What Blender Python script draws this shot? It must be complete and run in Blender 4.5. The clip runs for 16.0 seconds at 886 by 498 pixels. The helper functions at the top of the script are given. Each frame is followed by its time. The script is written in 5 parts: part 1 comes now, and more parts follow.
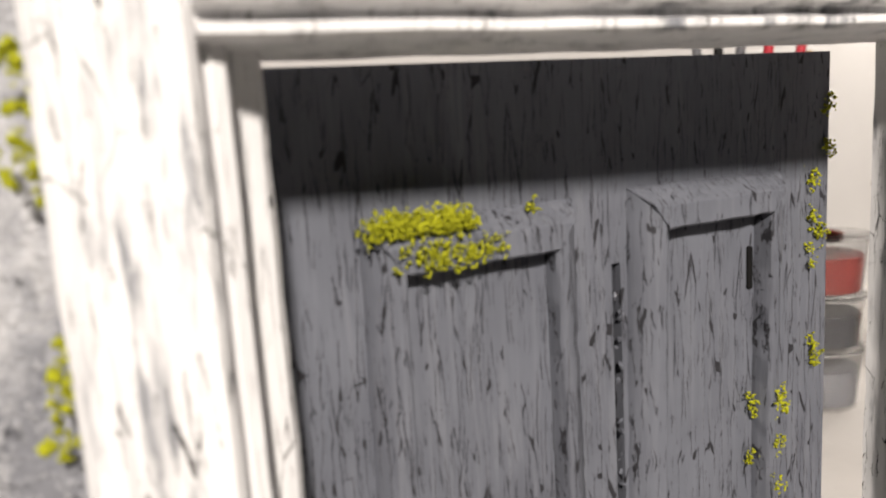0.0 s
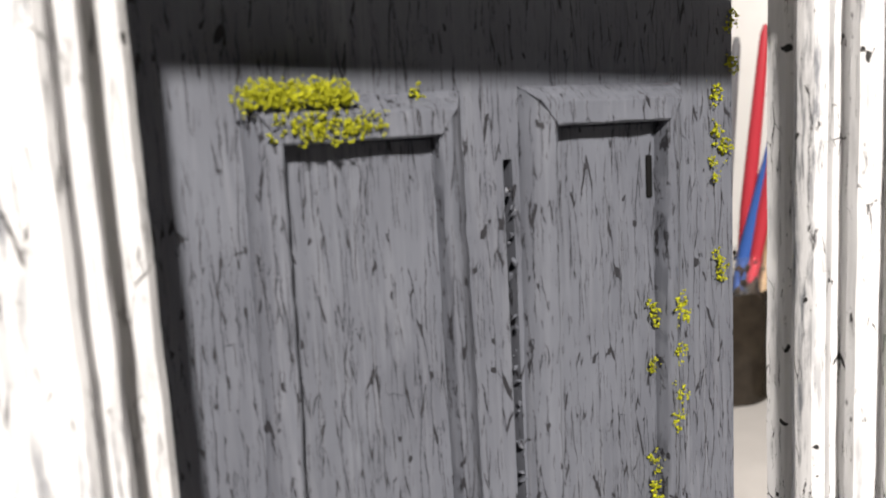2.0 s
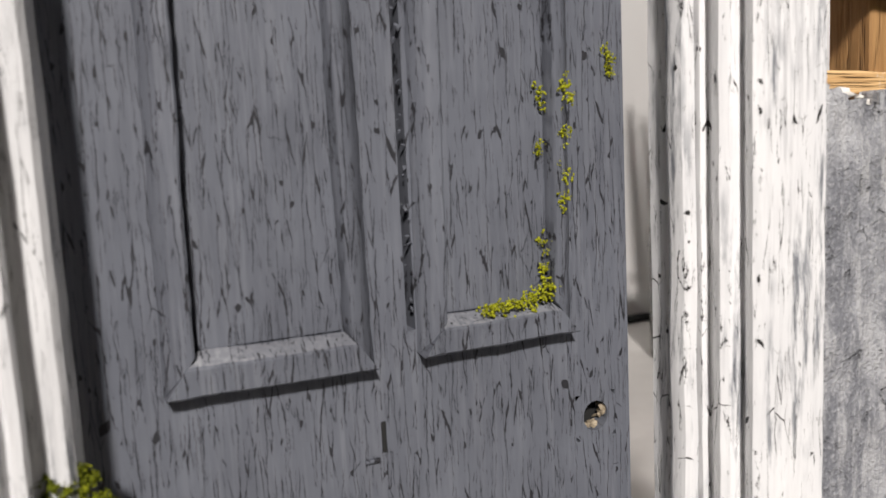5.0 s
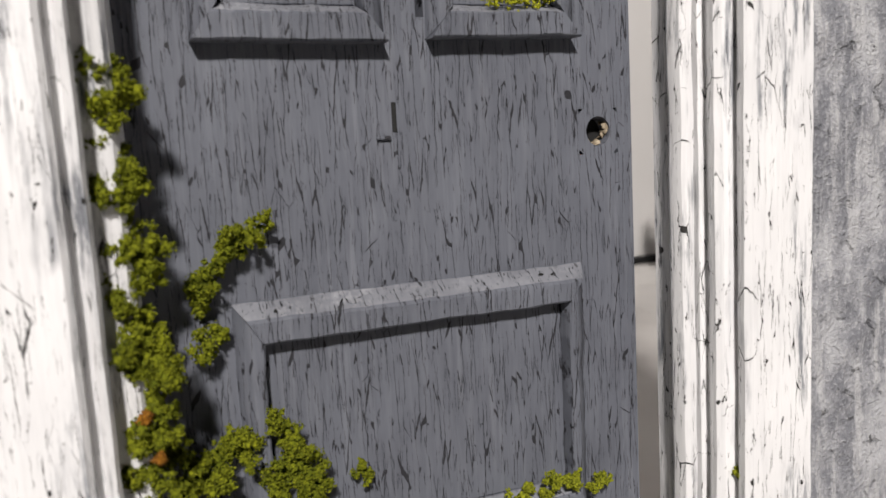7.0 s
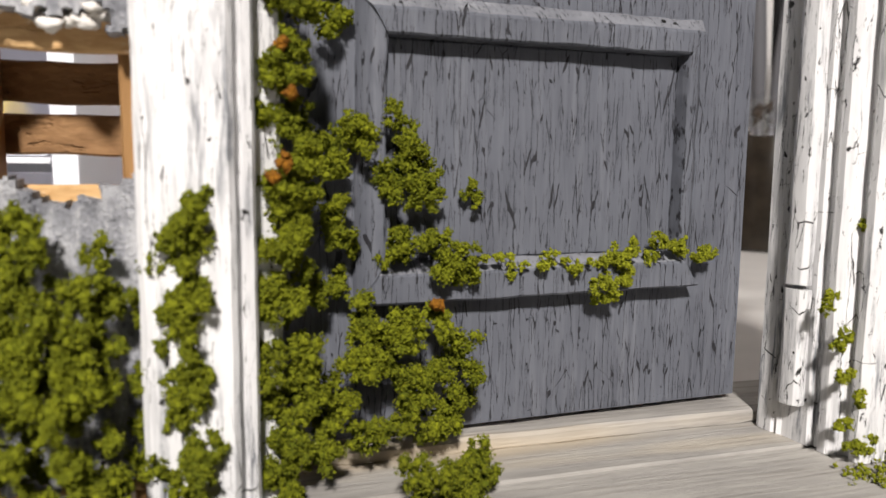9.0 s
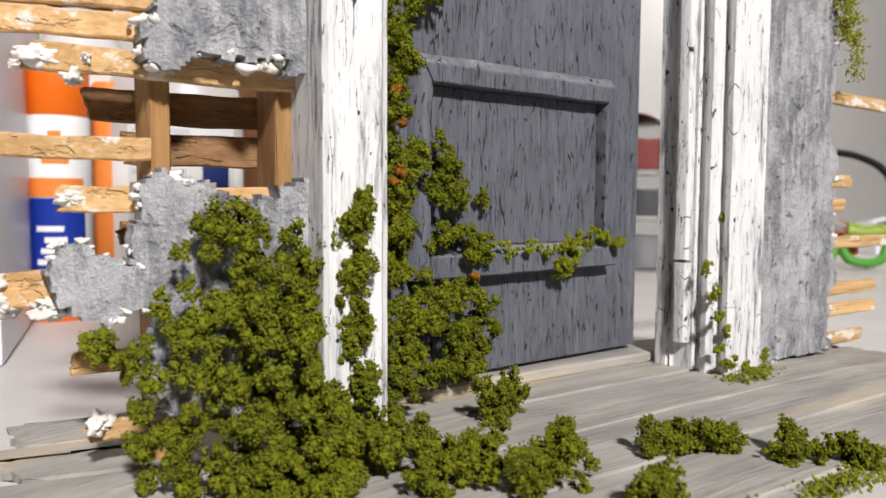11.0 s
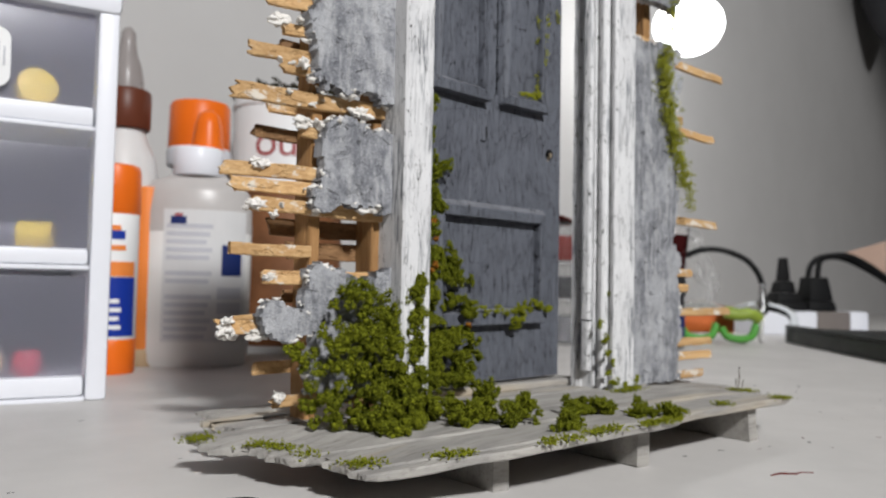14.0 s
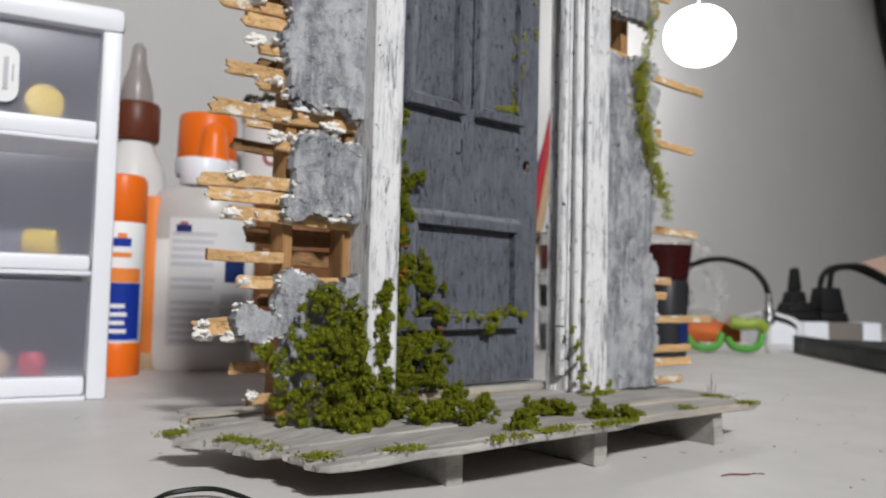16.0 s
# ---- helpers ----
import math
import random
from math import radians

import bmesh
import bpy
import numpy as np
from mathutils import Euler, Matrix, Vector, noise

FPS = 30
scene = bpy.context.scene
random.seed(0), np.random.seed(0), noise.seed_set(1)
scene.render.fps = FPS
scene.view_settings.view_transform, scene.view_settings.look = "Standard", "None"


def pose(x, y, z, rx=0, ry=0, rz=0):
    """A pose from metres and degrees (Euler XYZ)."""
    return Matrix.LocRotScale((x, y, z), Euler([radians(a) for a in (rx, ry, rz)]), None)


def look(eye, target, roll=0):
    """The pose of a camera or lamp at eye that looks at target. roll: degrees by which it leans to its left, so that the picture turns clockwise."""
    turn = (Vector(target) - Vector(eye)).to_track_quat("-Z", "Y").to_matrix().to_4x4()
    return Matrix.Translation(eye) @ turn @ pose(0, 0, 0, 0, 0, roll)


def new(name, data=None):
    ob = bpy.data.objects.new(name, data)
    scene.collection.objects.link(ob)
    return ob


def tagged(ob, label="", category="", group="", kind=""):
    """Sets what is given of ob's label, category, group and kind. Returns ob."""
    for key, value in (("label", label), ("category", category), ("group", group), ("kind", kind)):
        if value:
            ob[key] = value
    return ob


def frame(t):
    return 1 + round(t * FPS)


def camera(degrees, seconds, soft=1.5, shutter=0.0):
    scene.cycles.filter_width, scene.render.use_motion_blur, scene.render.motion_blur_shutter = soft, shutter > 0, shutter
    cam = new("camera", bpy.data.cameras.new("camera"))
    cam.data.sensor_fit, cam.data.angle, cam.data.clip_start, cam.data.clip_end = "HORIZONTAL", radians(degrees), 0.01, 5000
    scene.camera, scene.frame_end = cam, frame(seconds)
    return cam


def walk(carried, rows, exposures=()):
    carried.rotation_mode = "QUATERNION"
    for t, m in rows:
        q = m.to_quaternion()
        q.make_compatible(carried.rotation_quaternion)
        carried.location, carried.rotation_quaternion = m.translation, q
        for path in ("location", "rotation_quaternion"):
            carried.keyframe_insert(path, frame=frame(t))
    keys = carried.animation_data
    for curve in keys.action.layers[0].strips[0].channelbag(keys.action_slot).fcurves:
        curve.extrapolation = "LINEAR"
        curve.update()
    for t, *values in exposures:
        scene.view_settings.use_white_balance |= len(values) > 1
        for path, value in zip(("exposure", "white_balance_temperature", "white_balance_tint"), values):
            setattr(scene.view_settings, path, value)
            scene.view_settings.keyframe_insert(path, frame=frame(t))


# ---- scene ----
cam = camera(60.9, 16.0)
PATH = [
    (0, (0.00476, 0.01047, 0.20710), (0.42292, 0.90324, 0.03939), -3.77),
    (0.5, (0.00823, 0.00919, 0.20538), (0.42619, 0.90304, 0.04306), -3.87),
    (1, (0.01105, 0.00471, 0.20036), (0.42425, 0.90230, 0.04672), -3.62),
    (1.5, (0.01289, 0.00184, 0.19609), (0.42583, 0.90025, 0.04658), -3.46),
    (2, (0.01601, -0.00146, 0.18982), (0.41550, 0.90518, 0.05411), -3.30),
    (2.5, (0.01803, -0.00408, 0.18367), (0.42392, 0.90246, 0.06772), -3.13),
    (3, (0.02085, -0.00604, 0.17551), (0.43404, 0.89782, 0.06452), -2.84),
    (3.5, (0.02375, -0.00858, 0.16878), (0.43291, 0.89777, 0.06329), -2.74),
    (3.7, (0.02488, -0.00864, 0.16726), (0.43759, 0.89568, 0.05827), -2.72),
    (5.8, (0.02716, -0.02294, 0.13861), (0.38951, 0.89882, 0.00055), -3.02),
    (6, (0.02773, -0.02412, 0.13304), (0.38049, 0.90059, -0.01004), -3.01),
    (6.5, (0.02549, -0.02745, 0.12034), (0.37192, 0.90061, -0.01635), -3.01),
    (7, (0.02236, -0.02909, 0.10783), (0.37767, 0.89672, -0.02113), -3.23),
    (7.5, (0.01877, -0.02902, 0.09866), (0.37461, 0.89541, -0.03848), -2.42),
    (8, (0.01386, -0.02673, 0.08567), (0.36615, 0.89994, -0.04543), -1.00),
    (8.5, (0.00920, -0.02542, 0.07277), (0.34357, 0.91081, -0.03523), 0.20),
    (9, (0.00577, -0.02366, 0.06292), (0.34595, 0.90871, -0.05941), 0.69),
    (9.2, (0.00343, -0.02262, 0.05979), (0.35006, 0.90652, -0.06887), 0.50),
    (11.3, (-0.06703, -0.04841, 0.05740), (0.56967, 0.71993, -0.00800), 0.01),
    (11.5, (-0.07477, -0.05595, 0.05810), (0.57503, 0.70105, -0.01062), -0.14),
    (12, (-0.09121, -0.07241, 0.05930), (0.56809, 0.67648, -0.00771), 0.22),
    (12.5, (-0.10842, -0.08470, 0.05753), (0.55852, 0.66025, 0.04214), 0.10),
    (13, (-0.12410, -0.09732, 0.05756), (0.55847, 0.63343, 0.06805), -0.01),
    (13.5, (-0.13595, -0.10392, 0.05410), (0.57332, 0.59920, 0.10457), 0.38),
    (14, (-0.14659, -0.11000, 0.05575), (0.53625, 0.61910, 0.10188), 1.08),
    (14.5, (-0.15571, -0.11255, 0.05484), (0.54732, 0.59559, 0.12024), 0.85),
    (15, (-0.16313, -0.11639, 0.05462), (0.54256, 0.58737, 0.13669), 0.91),
    (15.5, (-0.16120, -0.11844, 0.05484), (0.53783, 0.59126, 0.14251), 0.87),
    (16, (-0.14045, -0.13192, 0.05493), (0.51677, 0.61957, 0.11267), 1.39),
]
EXPOSURES = [(0.0, 0.23, 7200, 13), (1.5, 0.52, 7000, 12), (3.5, 0.19, 6800, 11), (6.0, -0.09, 6750, 12), (7.0, -0.03, 6750, 12), (8.0, -0.17, 6800, 12), (9.0, 0.20, 6800, 12),
             (11.5, 0.03, 6550, 11), (12.5, -0.11, 6400, 10), (14.0, -0.38, 6300, 9), (16.0, -0.42, 6300, 9)]
walk(cam, [(t, look(eye, target, roll)) for t, eye, target, roll in PATH], EXPOSURES)
cam.data.dof.use_dof = True
cam.data.dof.focus_distance = 0.145
cam.data.dof.aperture_fstop = 30.0

# ---- world and light ----
world = bpy.data.worlds.new("room")
scene.world = world
world.use_nodes = True
world.node_tree.nodes["Background"].inputs[0].default_value = (0.95, 0.97, 1.0, 1)
world.node_tree.nodes["Background"].inputs[1].default_value = 0.25


# the work lamp over the front of the table, a cone of light that ends on the wall
lamp_data = bpy.data.lights.new("work_lamp_light", "SPOT")
lamp_data.energy, lamp_data.color = 200.0, (1.0, 0.978, 0.958)
lamp_data.shadow_soft_size = 0.080
lamp_data.spot_size, lamp_data.spot_blend = radians(67), 0.24
new("work_lamp_light", lamp_data).matrix_world = look((-0.39, -1.27, 1.135), (0.38, 0.30, 0.15))

# the round lamp at the wall behind
lamp_data = bpy.data.lights.new("round_lamp_light", "POINT")
lamp_data.shadow_soft_size, lamp_data.energy, lamp_data.color = 0.03, 0.35, (1.0, 0.99, 0.97)
new("round_lamp_light", lamp_data).location = (0.7600, 0.3900, 0.4040)


# ---- materials ----
class Nodes:
    """A node material and short ways to add nodes to it."""

    def __init__(self, name, rough=0.6, metal=0.0):
        self.mat = bpy.data.materials.new(name)
        self.mat.use_nodes = True
        self.tree = self.mat.node_tree
        self.out = self.tree.nodes["Principled BSDF"]
        self.out.inputs["Roughness"].default_value = rough
        self.out.inputs["Metallic"].default_value = metal
        self.out.inputs["Specular IOR Level"].default_value = 0.22
        self.coord = self.add("ShaderNodeTexCoord").outputs["Object"]

    def add(self, kind, **values):
        node = self.tree.nodes.new(kind)
        for key, value in values.items():
            node.inputs[key].default_value = value
        return node

    def link(self, a, b):
        self.tree.links.new(a, b)

    def scaled(self, x, y, z, offset=(0, 0, 0)):
        node = self.add("ShaderNodeMapping", Scale=(x, y, z), Location=offset)
        self.link(self.coord, node.inputs["Vector"])
        return node.outputs[0]

    def noise(self, vector, scale, detail=4.0, rough=0.55, warp=0.0):
        node = self.add("ShaderNodeTexNoise", Scale=scale, Detail=detail, Roughness=rough, Distortion=warp)
        self.link(vector, node.inputs["Vector"])
        return node.outputs["Fac"]

    def ramp(self, fac, *stops):
        node = self.add("ShaderNodeValToRGB")
        band = node.color_ramp
        while len(band.elements) < len(stops):
            band.elements.new(0.5)
        for element, (place, colour) in zip(band.elements, stops):
            element.position = place
            element.color = (*colour, 1) if isinstance(colour, tuple) else (colour, colour, colour, 1)
        self.link(fac, node.inputs["Fac"])
        return node.outputs["Color"]

    def mix(self, fac, a, b, blend="MIX"):
        node = self.add("ShaderNodeMix")
        node.data_type, node.blend_type = "RGBA", blend
        for value, slot in ((fac, 0), (a, 6), (b, 7)):
            if isinstance(value, (int, float)):
                node.inputs[slot].default_value = value if slot == 0 else (value, value, value, 1)
            elif isinstance(value, tuple):
                node.inputs[slot].default_value = (*value, 1)
            else:
                self.link(value, node.inputs[slot])
        return node.outputs[2]

    def maths(self, op, a, b=0.0):
        node = self.add("ShaderNodeMath")
        node.operation = op
        for value, slot in ((a, 0), (b, 1)):
            if isinstance(value, (int, float)):
                node.inputs[slot].default_value = value
            else:
                self.link(value, node.inputs[slot])
        return node.outputs[0]

    def bump(self, height, distance, strength=1.0):
        node = self.add("ShaderNodeBump", Strength=strength, Distance=distance)
        self.link(height, node.inputs["Height"])
        self.link(node.outputs[0], self.out.inputs["Normal"])

    def base(self, colour):
        if isinstance(colour, tuple):
            self.out.inputs["Base Color"].default_value = (*colour, 1)
        else:
            self.link(colour, self.out.inputs["Base Color"])
        return self

    def random(self):
        return self.add("ShaderNodeObjectInfo").outputs["Random"]


def crackled_paint(name, light, dark, crack, worn, wear, share=0.50, forks=0.56, smudge=0.0, rough=0.55, wide=1.0, depth=0.9):
    """Old paint that has dried into thin broken cracks along the grain, rubbed through in streaks."""
    n = Nodes(name, rough)

    def grain(along, offset=(0, 0, 0)):
        return n.scaled(1, 1, along, offset)

    patch = n.noise(n.scaled(1, 1, 0.6), 90.0, 3.0, 0.6)
    streak = n.noise(grain(0.05), 1100.0, 5.0, 0.6)
    # cracks run between long, narrow islands of paint, bent and broken up by noises; they go straight into the depth of the paint
    axes = n.add("ShaderNodeSeparateXYZ")
    n.link(n.coord, axes.inputs[0])
    across = n.maths("ADD", axes.outputs[0], n.maths("MULTIPLY", axes.outputs[1], depth))
    bow = n.maths("MULTIPLY", n.maths("SUBTRACT", n.noise(n.scaled(1, 1, 0.45), 520.0, 6.0, 0.78), 0.5), 0.0013)
    across = n.maths("ADD", across, bow)

    def splits(scale, along, offset, width, keep, pull):
        place = n.add("ShaderNodeCombineXYZ")
        n.link(n.maths("ADD", across, offset[0]), place.inputs[0])
        n.link(n.maths("MULTIPLY", n.maths("ADD", axes.outputs[2], offset[2]), along), place.inputs[1])
        cells = n.add("ShaderNodeTexVoronoi", Scale=scale)
        cells.voronoi_dimensions, cells.feature = "2D", "DISTANCE_TO_EDGE"
        n.link(place.outputs[0], cells.inputs["Vector"])
        broken = n.noise(grain(0.22, offset), scale * 0.62, 2.0, 0.5)
        broken = n.maths("ADD", broken, n.maths("MULTIPLY", n.maths("SUBTRACT", patch, 0.5), pull))
        thin = n.maths("MULTIPLY", n.ramp(broken, (keep, 0.0), (keep + 0.10, 1.0)), width * wide)
        return n.maths("LESS_THAN", cells.outputs["Distance"], thin)

    cracks = n.maths("MAXIMUM", splits(850.0, 0.055, (0.1, 0.5, 0.2), 0.036, share, 0.10), splits(1600.0, 0.060, (0.7, 0.3, 0.4), 0.050, share + 0.02, 0.20))
    cracks = n.maths("MAXIMUM", cracks, splits(330.0, 0.30, (0, 0, 0), 0.017, forks, 0.2))
    body = n.mix(n.ramp(patch, (0.3, 0.0), (0.7, 1.0)), light, dark)
    body = n.mix(n.ramp(streak, (0.48, 0.0), (0.75, 0.30)), body, worn)
    rubbed = n.maths("MULTIPLY", n.ramp(streak, (0.46, 0.0), (0.58, 1.0)), n.ramp(n.noise(grain(0.3), 75.0, 3.0), (0.52, 0.0), (0.66, wear)))
    body = n.mix(rubbed, body, worn)
    if smudge:
        # grey, rubbed smears that run down the mouldings
        smear = n.maths("MULTIPLY", n.ramp(n.noise(grain(0.10, (0.2, 0.4, 0.1)), 620.0, 6.0, 0.75), (0.48, 0.0), (0.60, 1.0)), n.ramp(n.noise(grain(0.25, (0.6, 0.1, 0.3)), 140.0, 3.0, 0.6), (0.48, 0.0), (0.60, smudge)))
        body = n.mix(smear, body, (0.12, 0.13, 0.15))
    n.base(n.mix(cracks, body, crack))
    lumpy = n.noise(grain(0.35), 420.0, 3.0, 0.55)
    height = n.maths("SUBTRACT", n.maths("ADD", n.maths("MULTIPLY", streak, 0.30), n.maths("MULTIPLY", lumpy, 0.55)), n.maths("MULTIPLY", cracks, 0.6))
    n.bump(height, 0.00028, 0.9)
    return n.mat


def raw_wood(name, light, dark, axis="x", rough=0.7, size=1.0, smeared=0.0):
    n = Nodes(name, rough)
    scale = {"x": (0.05, 1, 1), "y": (1, 0.05, 1), "z": (1, 1, 0.05)}[axis]
    grain = n.noise(n.scaled(*scale), 900.0 * size, 5.0, 0.65, 0.4)
    rings = n.noise(n.scaled(*scale), 220.0 * size, 2.0)
    body = n.mix(n.ramp(grain, (0.35, 0.0), (0.68, 1.0)), light, dark)
    tone = n.ramp(n.random(), (0.0, 0.78), (1.0, 1.12))
    body = n.mix(n.ramp(rings, (0.4, 0.0), (0.65, 0.5)), body, dark)
    body = n.mix(1.0, body, tone, "MULTIPLY")
    if smeared:
        # thin white smears of plaster
        smear = n.noise(n.scaled(0.5, 1, 1, (0.4, 0.2, 0.6)), 190.0, 6.0, 0.7)
        body = n.mix(n.ramp(smear, (0.60 - 0.1 * smeared, 0.0), (0.66 - 0.1 * smeared, 0.9)), body, (0.70, 0.65, 0.57))
    n.base(body)
    split = n.noise(n.scaled(*scale, (0.2, 0.3, 0.4)), 500.0 * size, 3.0, 0.6)
    n.bump(n.maths("ADD", grain, n.maths("MULTIPLY", n.ramp(split, (0.56, 1.0), (0.62, 0.0)), 1.2)), 0.0004, 0.8)
    return n.mat


def weathered(name):
    """Grey, silvered planks with dark grain lines and pale washes."""
    n = Nodes(name, 0.8)
    grain = n.noise(n.scaled(0.04, 1, 1), 1000.0, 6.0, 0.65, 0.3)
    wash = n.noise(n.scaled(0.25, 1, 1), 130.0, 4.0, 0.6)
    body = n.mix(n.ramp(wash, (0.35, 0.0), (0.65, 1.0)), (0.41, 0.39, 0.36), (0.27, 0.258, 0.243))
    body = n.mix(n.ramp(grain, (0.52, 0.0), (0.72, 0.6)), body, (0.13, 0.115, 0.10))
    body = n.mix(n.ramp(n.noise(n.scaled(0.15, 1, 1), 60.0, 3.0), (0.58, 0.0), (0.7, 0.5)), body, (0.55, 0.45, 0.31))
    n.base(body)
    n.bump(grain, 0.0004, 0.8)
    return n.mat


def plaster(name, a, b, c, pit=0.35):
    """Rough plaster: broad clouds and trowelled streaks, with grit and dark pits."""
    n = Nodes(name, 0.9)
    cloud = n.noise(n.scaled(1, 1, 0.45), 75.0, 5.0, 0.62, 0.4)
    blot = n.noise(n.scaled(1, 1, 0.7, (0.5, 0.1, 0.8)), 260.0, 5.0, 0.65)
    grit = n.noise(n.coord, 1300.0, 4.0, 0.7)
    pits = n.noise(n.scaled(1, 1, 0.8), 800.0, 5.0, 0.72)
    wash = n.noise(n.scaled(1, 1, 0.14), 420.0, 5.0, 0.65)
    body = n.mix(n.ramp(n.mix(0.4, cloud, blot), (0.43, 0.0), (0.56, 1.0)), a, b)
    body = n.mix(n.ramp(wash, (0.50, 0.0), (0.62, 0.55)), body, c)
    body = n.mix(n.ramp(grit, (0.52, 0.0), (0.66, 0.45)), body, c)
    gouge = n.noise(n.scaled(1, 1, 1.4, (0.2, 0.9, 0.4)), 230.0, 5.0, 0.7, 0.8)
    body = n.mix(n.ramp(gouge, (0.645, 0.0), (0.69, 0.75 if pit else 0.0)), body, (0.050, 0.053, 0.062))
    body = n.mix(n.ramp(pits, (0.56, 0.0), (0.66, pit)), body, (0.085, 0.090, 0.105))
    n.base(body)
    # sandy grit, shallow trowel marks and pits
    sand = n.noise(n.scaled(1, 1, 0.75, (0.4, 0.4, 0.1)), 2100.0, 3.0, 0.6)
    rise = n.maths("ADD", n.maths("MULTIPLY", grit, 0.9), n.maths("MULTIPLY", sand, 0.6))
    rise = n.maths("ADD", rise, n.maths("MULTIPLY", blot, 0.5))
    n.bump(n.maths("SUBTRACT", rise, n.ramp(gouge, (0.60, 0.0), (0.70, 1.2))), 0.0007, 0.9 if pit else 0.22)
    return n.mat


def foam_moss(name, deep, mid, tip):
    n = Nodes(name, 0.95)
    isle = n.add("ShaderNodeNewGeometry").outputs["Random Per Island"]
    fine = n.noise(n.coord, 1500.0, 3.0, 0.7)
    wide = n.noise(n.coord, 120.0, 2.0)
    body = n.mix(n.ramp(n.mix(0.65, isle, wide), (0.28, 0.0), (0.72, 1.0)), deep, mid)
    n.base(n.mix(n.ramp(fine, (0.48, 0.0), (0.80, 0.5)), body, tip))
    n.bump(fine, 0.0008, 1.0)
    return n.mat


def plain(name, colour, rough=0.5, metal=0.0, speck=0.06, scale=60.0, relief=0.0):
    """A plain surface with slight unevenness of tone and gloss."""
    n = Nodes(name, rough, metal)
    blot = n.noise(n.coord, scale, 4.0, 0.6)
    dim = tuple(v * (1 - 2.5 * speck) for v in colour)
    n.base(n.mix(n.ramp(blot, (0.35, 0.0), (0.7, 1.0)), colour, dim))
    n.link(n.ramp(blot, (0.2, max(rough - 0.08, 0.03)), (0.8, min(rough + 0.08, 1.0))), n.out.inputs["Roughness"])
    if relief:
        n.bump(n.noise(n.coord, scale * 12, 4.0, 0.6), relief, 0.6)
    return n.mat


def clear(name, colour, rough=0.05, amount=1.0, ior=1.45):
    n = Nodes(name, rough).base(colour)
    n.out.inputs["Transmission Weight"].default_value = amount
    n.out.inputs["IOR"].default_value = ior
    return n.mat


GREY_PAINT = crackled_paint("grey_crackled_paint", (0.120, 0.128, 0.151), (0.092, 0.098, 0.117), (0.024, 0.024, 0.028), (0.185, 0.192, 0.215), 0.30, 0.485, 0.64, depth=0.0)
PALE_GREY = crackled_paint("pale_grey_paint", (0.205, 0.212, 0.235), (0.135, 0.140, 0.158), (0.030, 0.030, 0.034), (0.30, 0.305, 0.32), 0.6, 0.52, 0.60, depth=0.0)
WHITE_PAINT = crackled_paint("white_crackled_paint", (0.745, 0.742, 0.745), (0.65, 0.648, 0.655), (0.030, 0.029, 0.028), (0.42, 0.42, 0.43), 0.5, 0.540, 0.560, 0.9, wide=0.75)
LATH_WOOD = raw_wood("bare_lath_wood", (0.72, 0.48, 0.24), (0.46, 0.265, 0.11), smeared=0.35)
STUD_WOOD = raw_wood("brown_stud_wood", (0.44, 0.25, 0.105), (0.26, 0.135, 0.05), "z")
# darker lath wood, with the shade behind the wall put into its colour
SHADE_TINTED_LATH = raw_wood("shade_tinted_lath_wood", (0.30, 0.17, 0.08), (0.17, 0.09, 0.04))
HOLE_WOOD = raw_wood("torn_hole_wood", (0.52, 0.44, 0.32), (0.12, 0.09, 0.06), "y")
PLANK_WOOD = weathered("silvered_plank_wood")
JOIST_WOOD = weathered("joist_wood")
PLASTER = plaster("grey_plaster", (0.41, 0.415, 0.435), (0.185, 0.19, 0.21), (0.54, 0.54, 0.55))
PLASTER_WHITE = plaster("broken_plaster", (0.76, 0.73, 0.69), (0.64, 0.61, 0.56), (0.82, 0.80, 0.77), 0.0)
MOSS_DARK = foam_moss("dark_foam_moss", (0.085, 0.103, 0.005), (0.195, 0.215, 0.009), (0.43, 0.43, 0.018))
MOSS_MID = foam_moss("green_foam_moss", (0.15, 0.17, 0.010), (0.29, 0.31, 0.017), (0.46, 0.46, 0.035))
MOSS_LIGHT = foam_moss("bright_foam_moss", (0.26, 0.27, 0.012), (0.45, 0.46, 0.020), (0.60, 0.60, 0.05))
MOSS_VINE = foam_moss("pale_foam_vine", (0.24, 0.255, 0.025), (0.43, 0.44, 0.05), (0.60, 0.60, 0.12))
MOSS_RUST = foam_moss("rust_foam", (0.16, 0.06, 0.008), (0.30, 0.12, 0.010), (0.42, 0.22, 0.02))
TWIG = plain("dry_twig", (0.16, 0.14, 0.11), 0.8)
# dark colour for shade inside holes, and for chipped paint
HOLE_SHADE_AND_CHIPS = plain("hole_shade_and_chips", (0.02, 0.02, 0.02), 0.9)
# black that stands for the shade inside a slot that is not cut
SLOT_SHADE = plain("slot_shade_black", (0.004, 0.004, 0.004), 1.0)


# ---- building ----
# the model stands turned by this much on the table
SKEW = Matrix.Rotation(radians(-2.86), 4, "Z")


def thing(name, place, label, category, group="", kind="", turned=False):
    ob = tagged(new(name), label, category, group, kind)
    ob.matrix_basis = (SKEW if turned else Matrix()) @ Matrix.Translation(place)
    ob.empty_display_size = 0.01
    return ob


def inward(parent):
    """From the plan's metres into the space of a thing or part (a turned thing is laid out before its turn)."""
    m, turned = Matrix(), False
    while parent:
        m = parent.matrix_basis @ m
        turned = turned or abs(parent.rotation_euler.z) > 0.001 and abs(parent.rotation_euler.z + radians(2.86)) < 0.001
        parent = parent.parent
    return m.inverted() @ (SKEW if turned else Matrix())


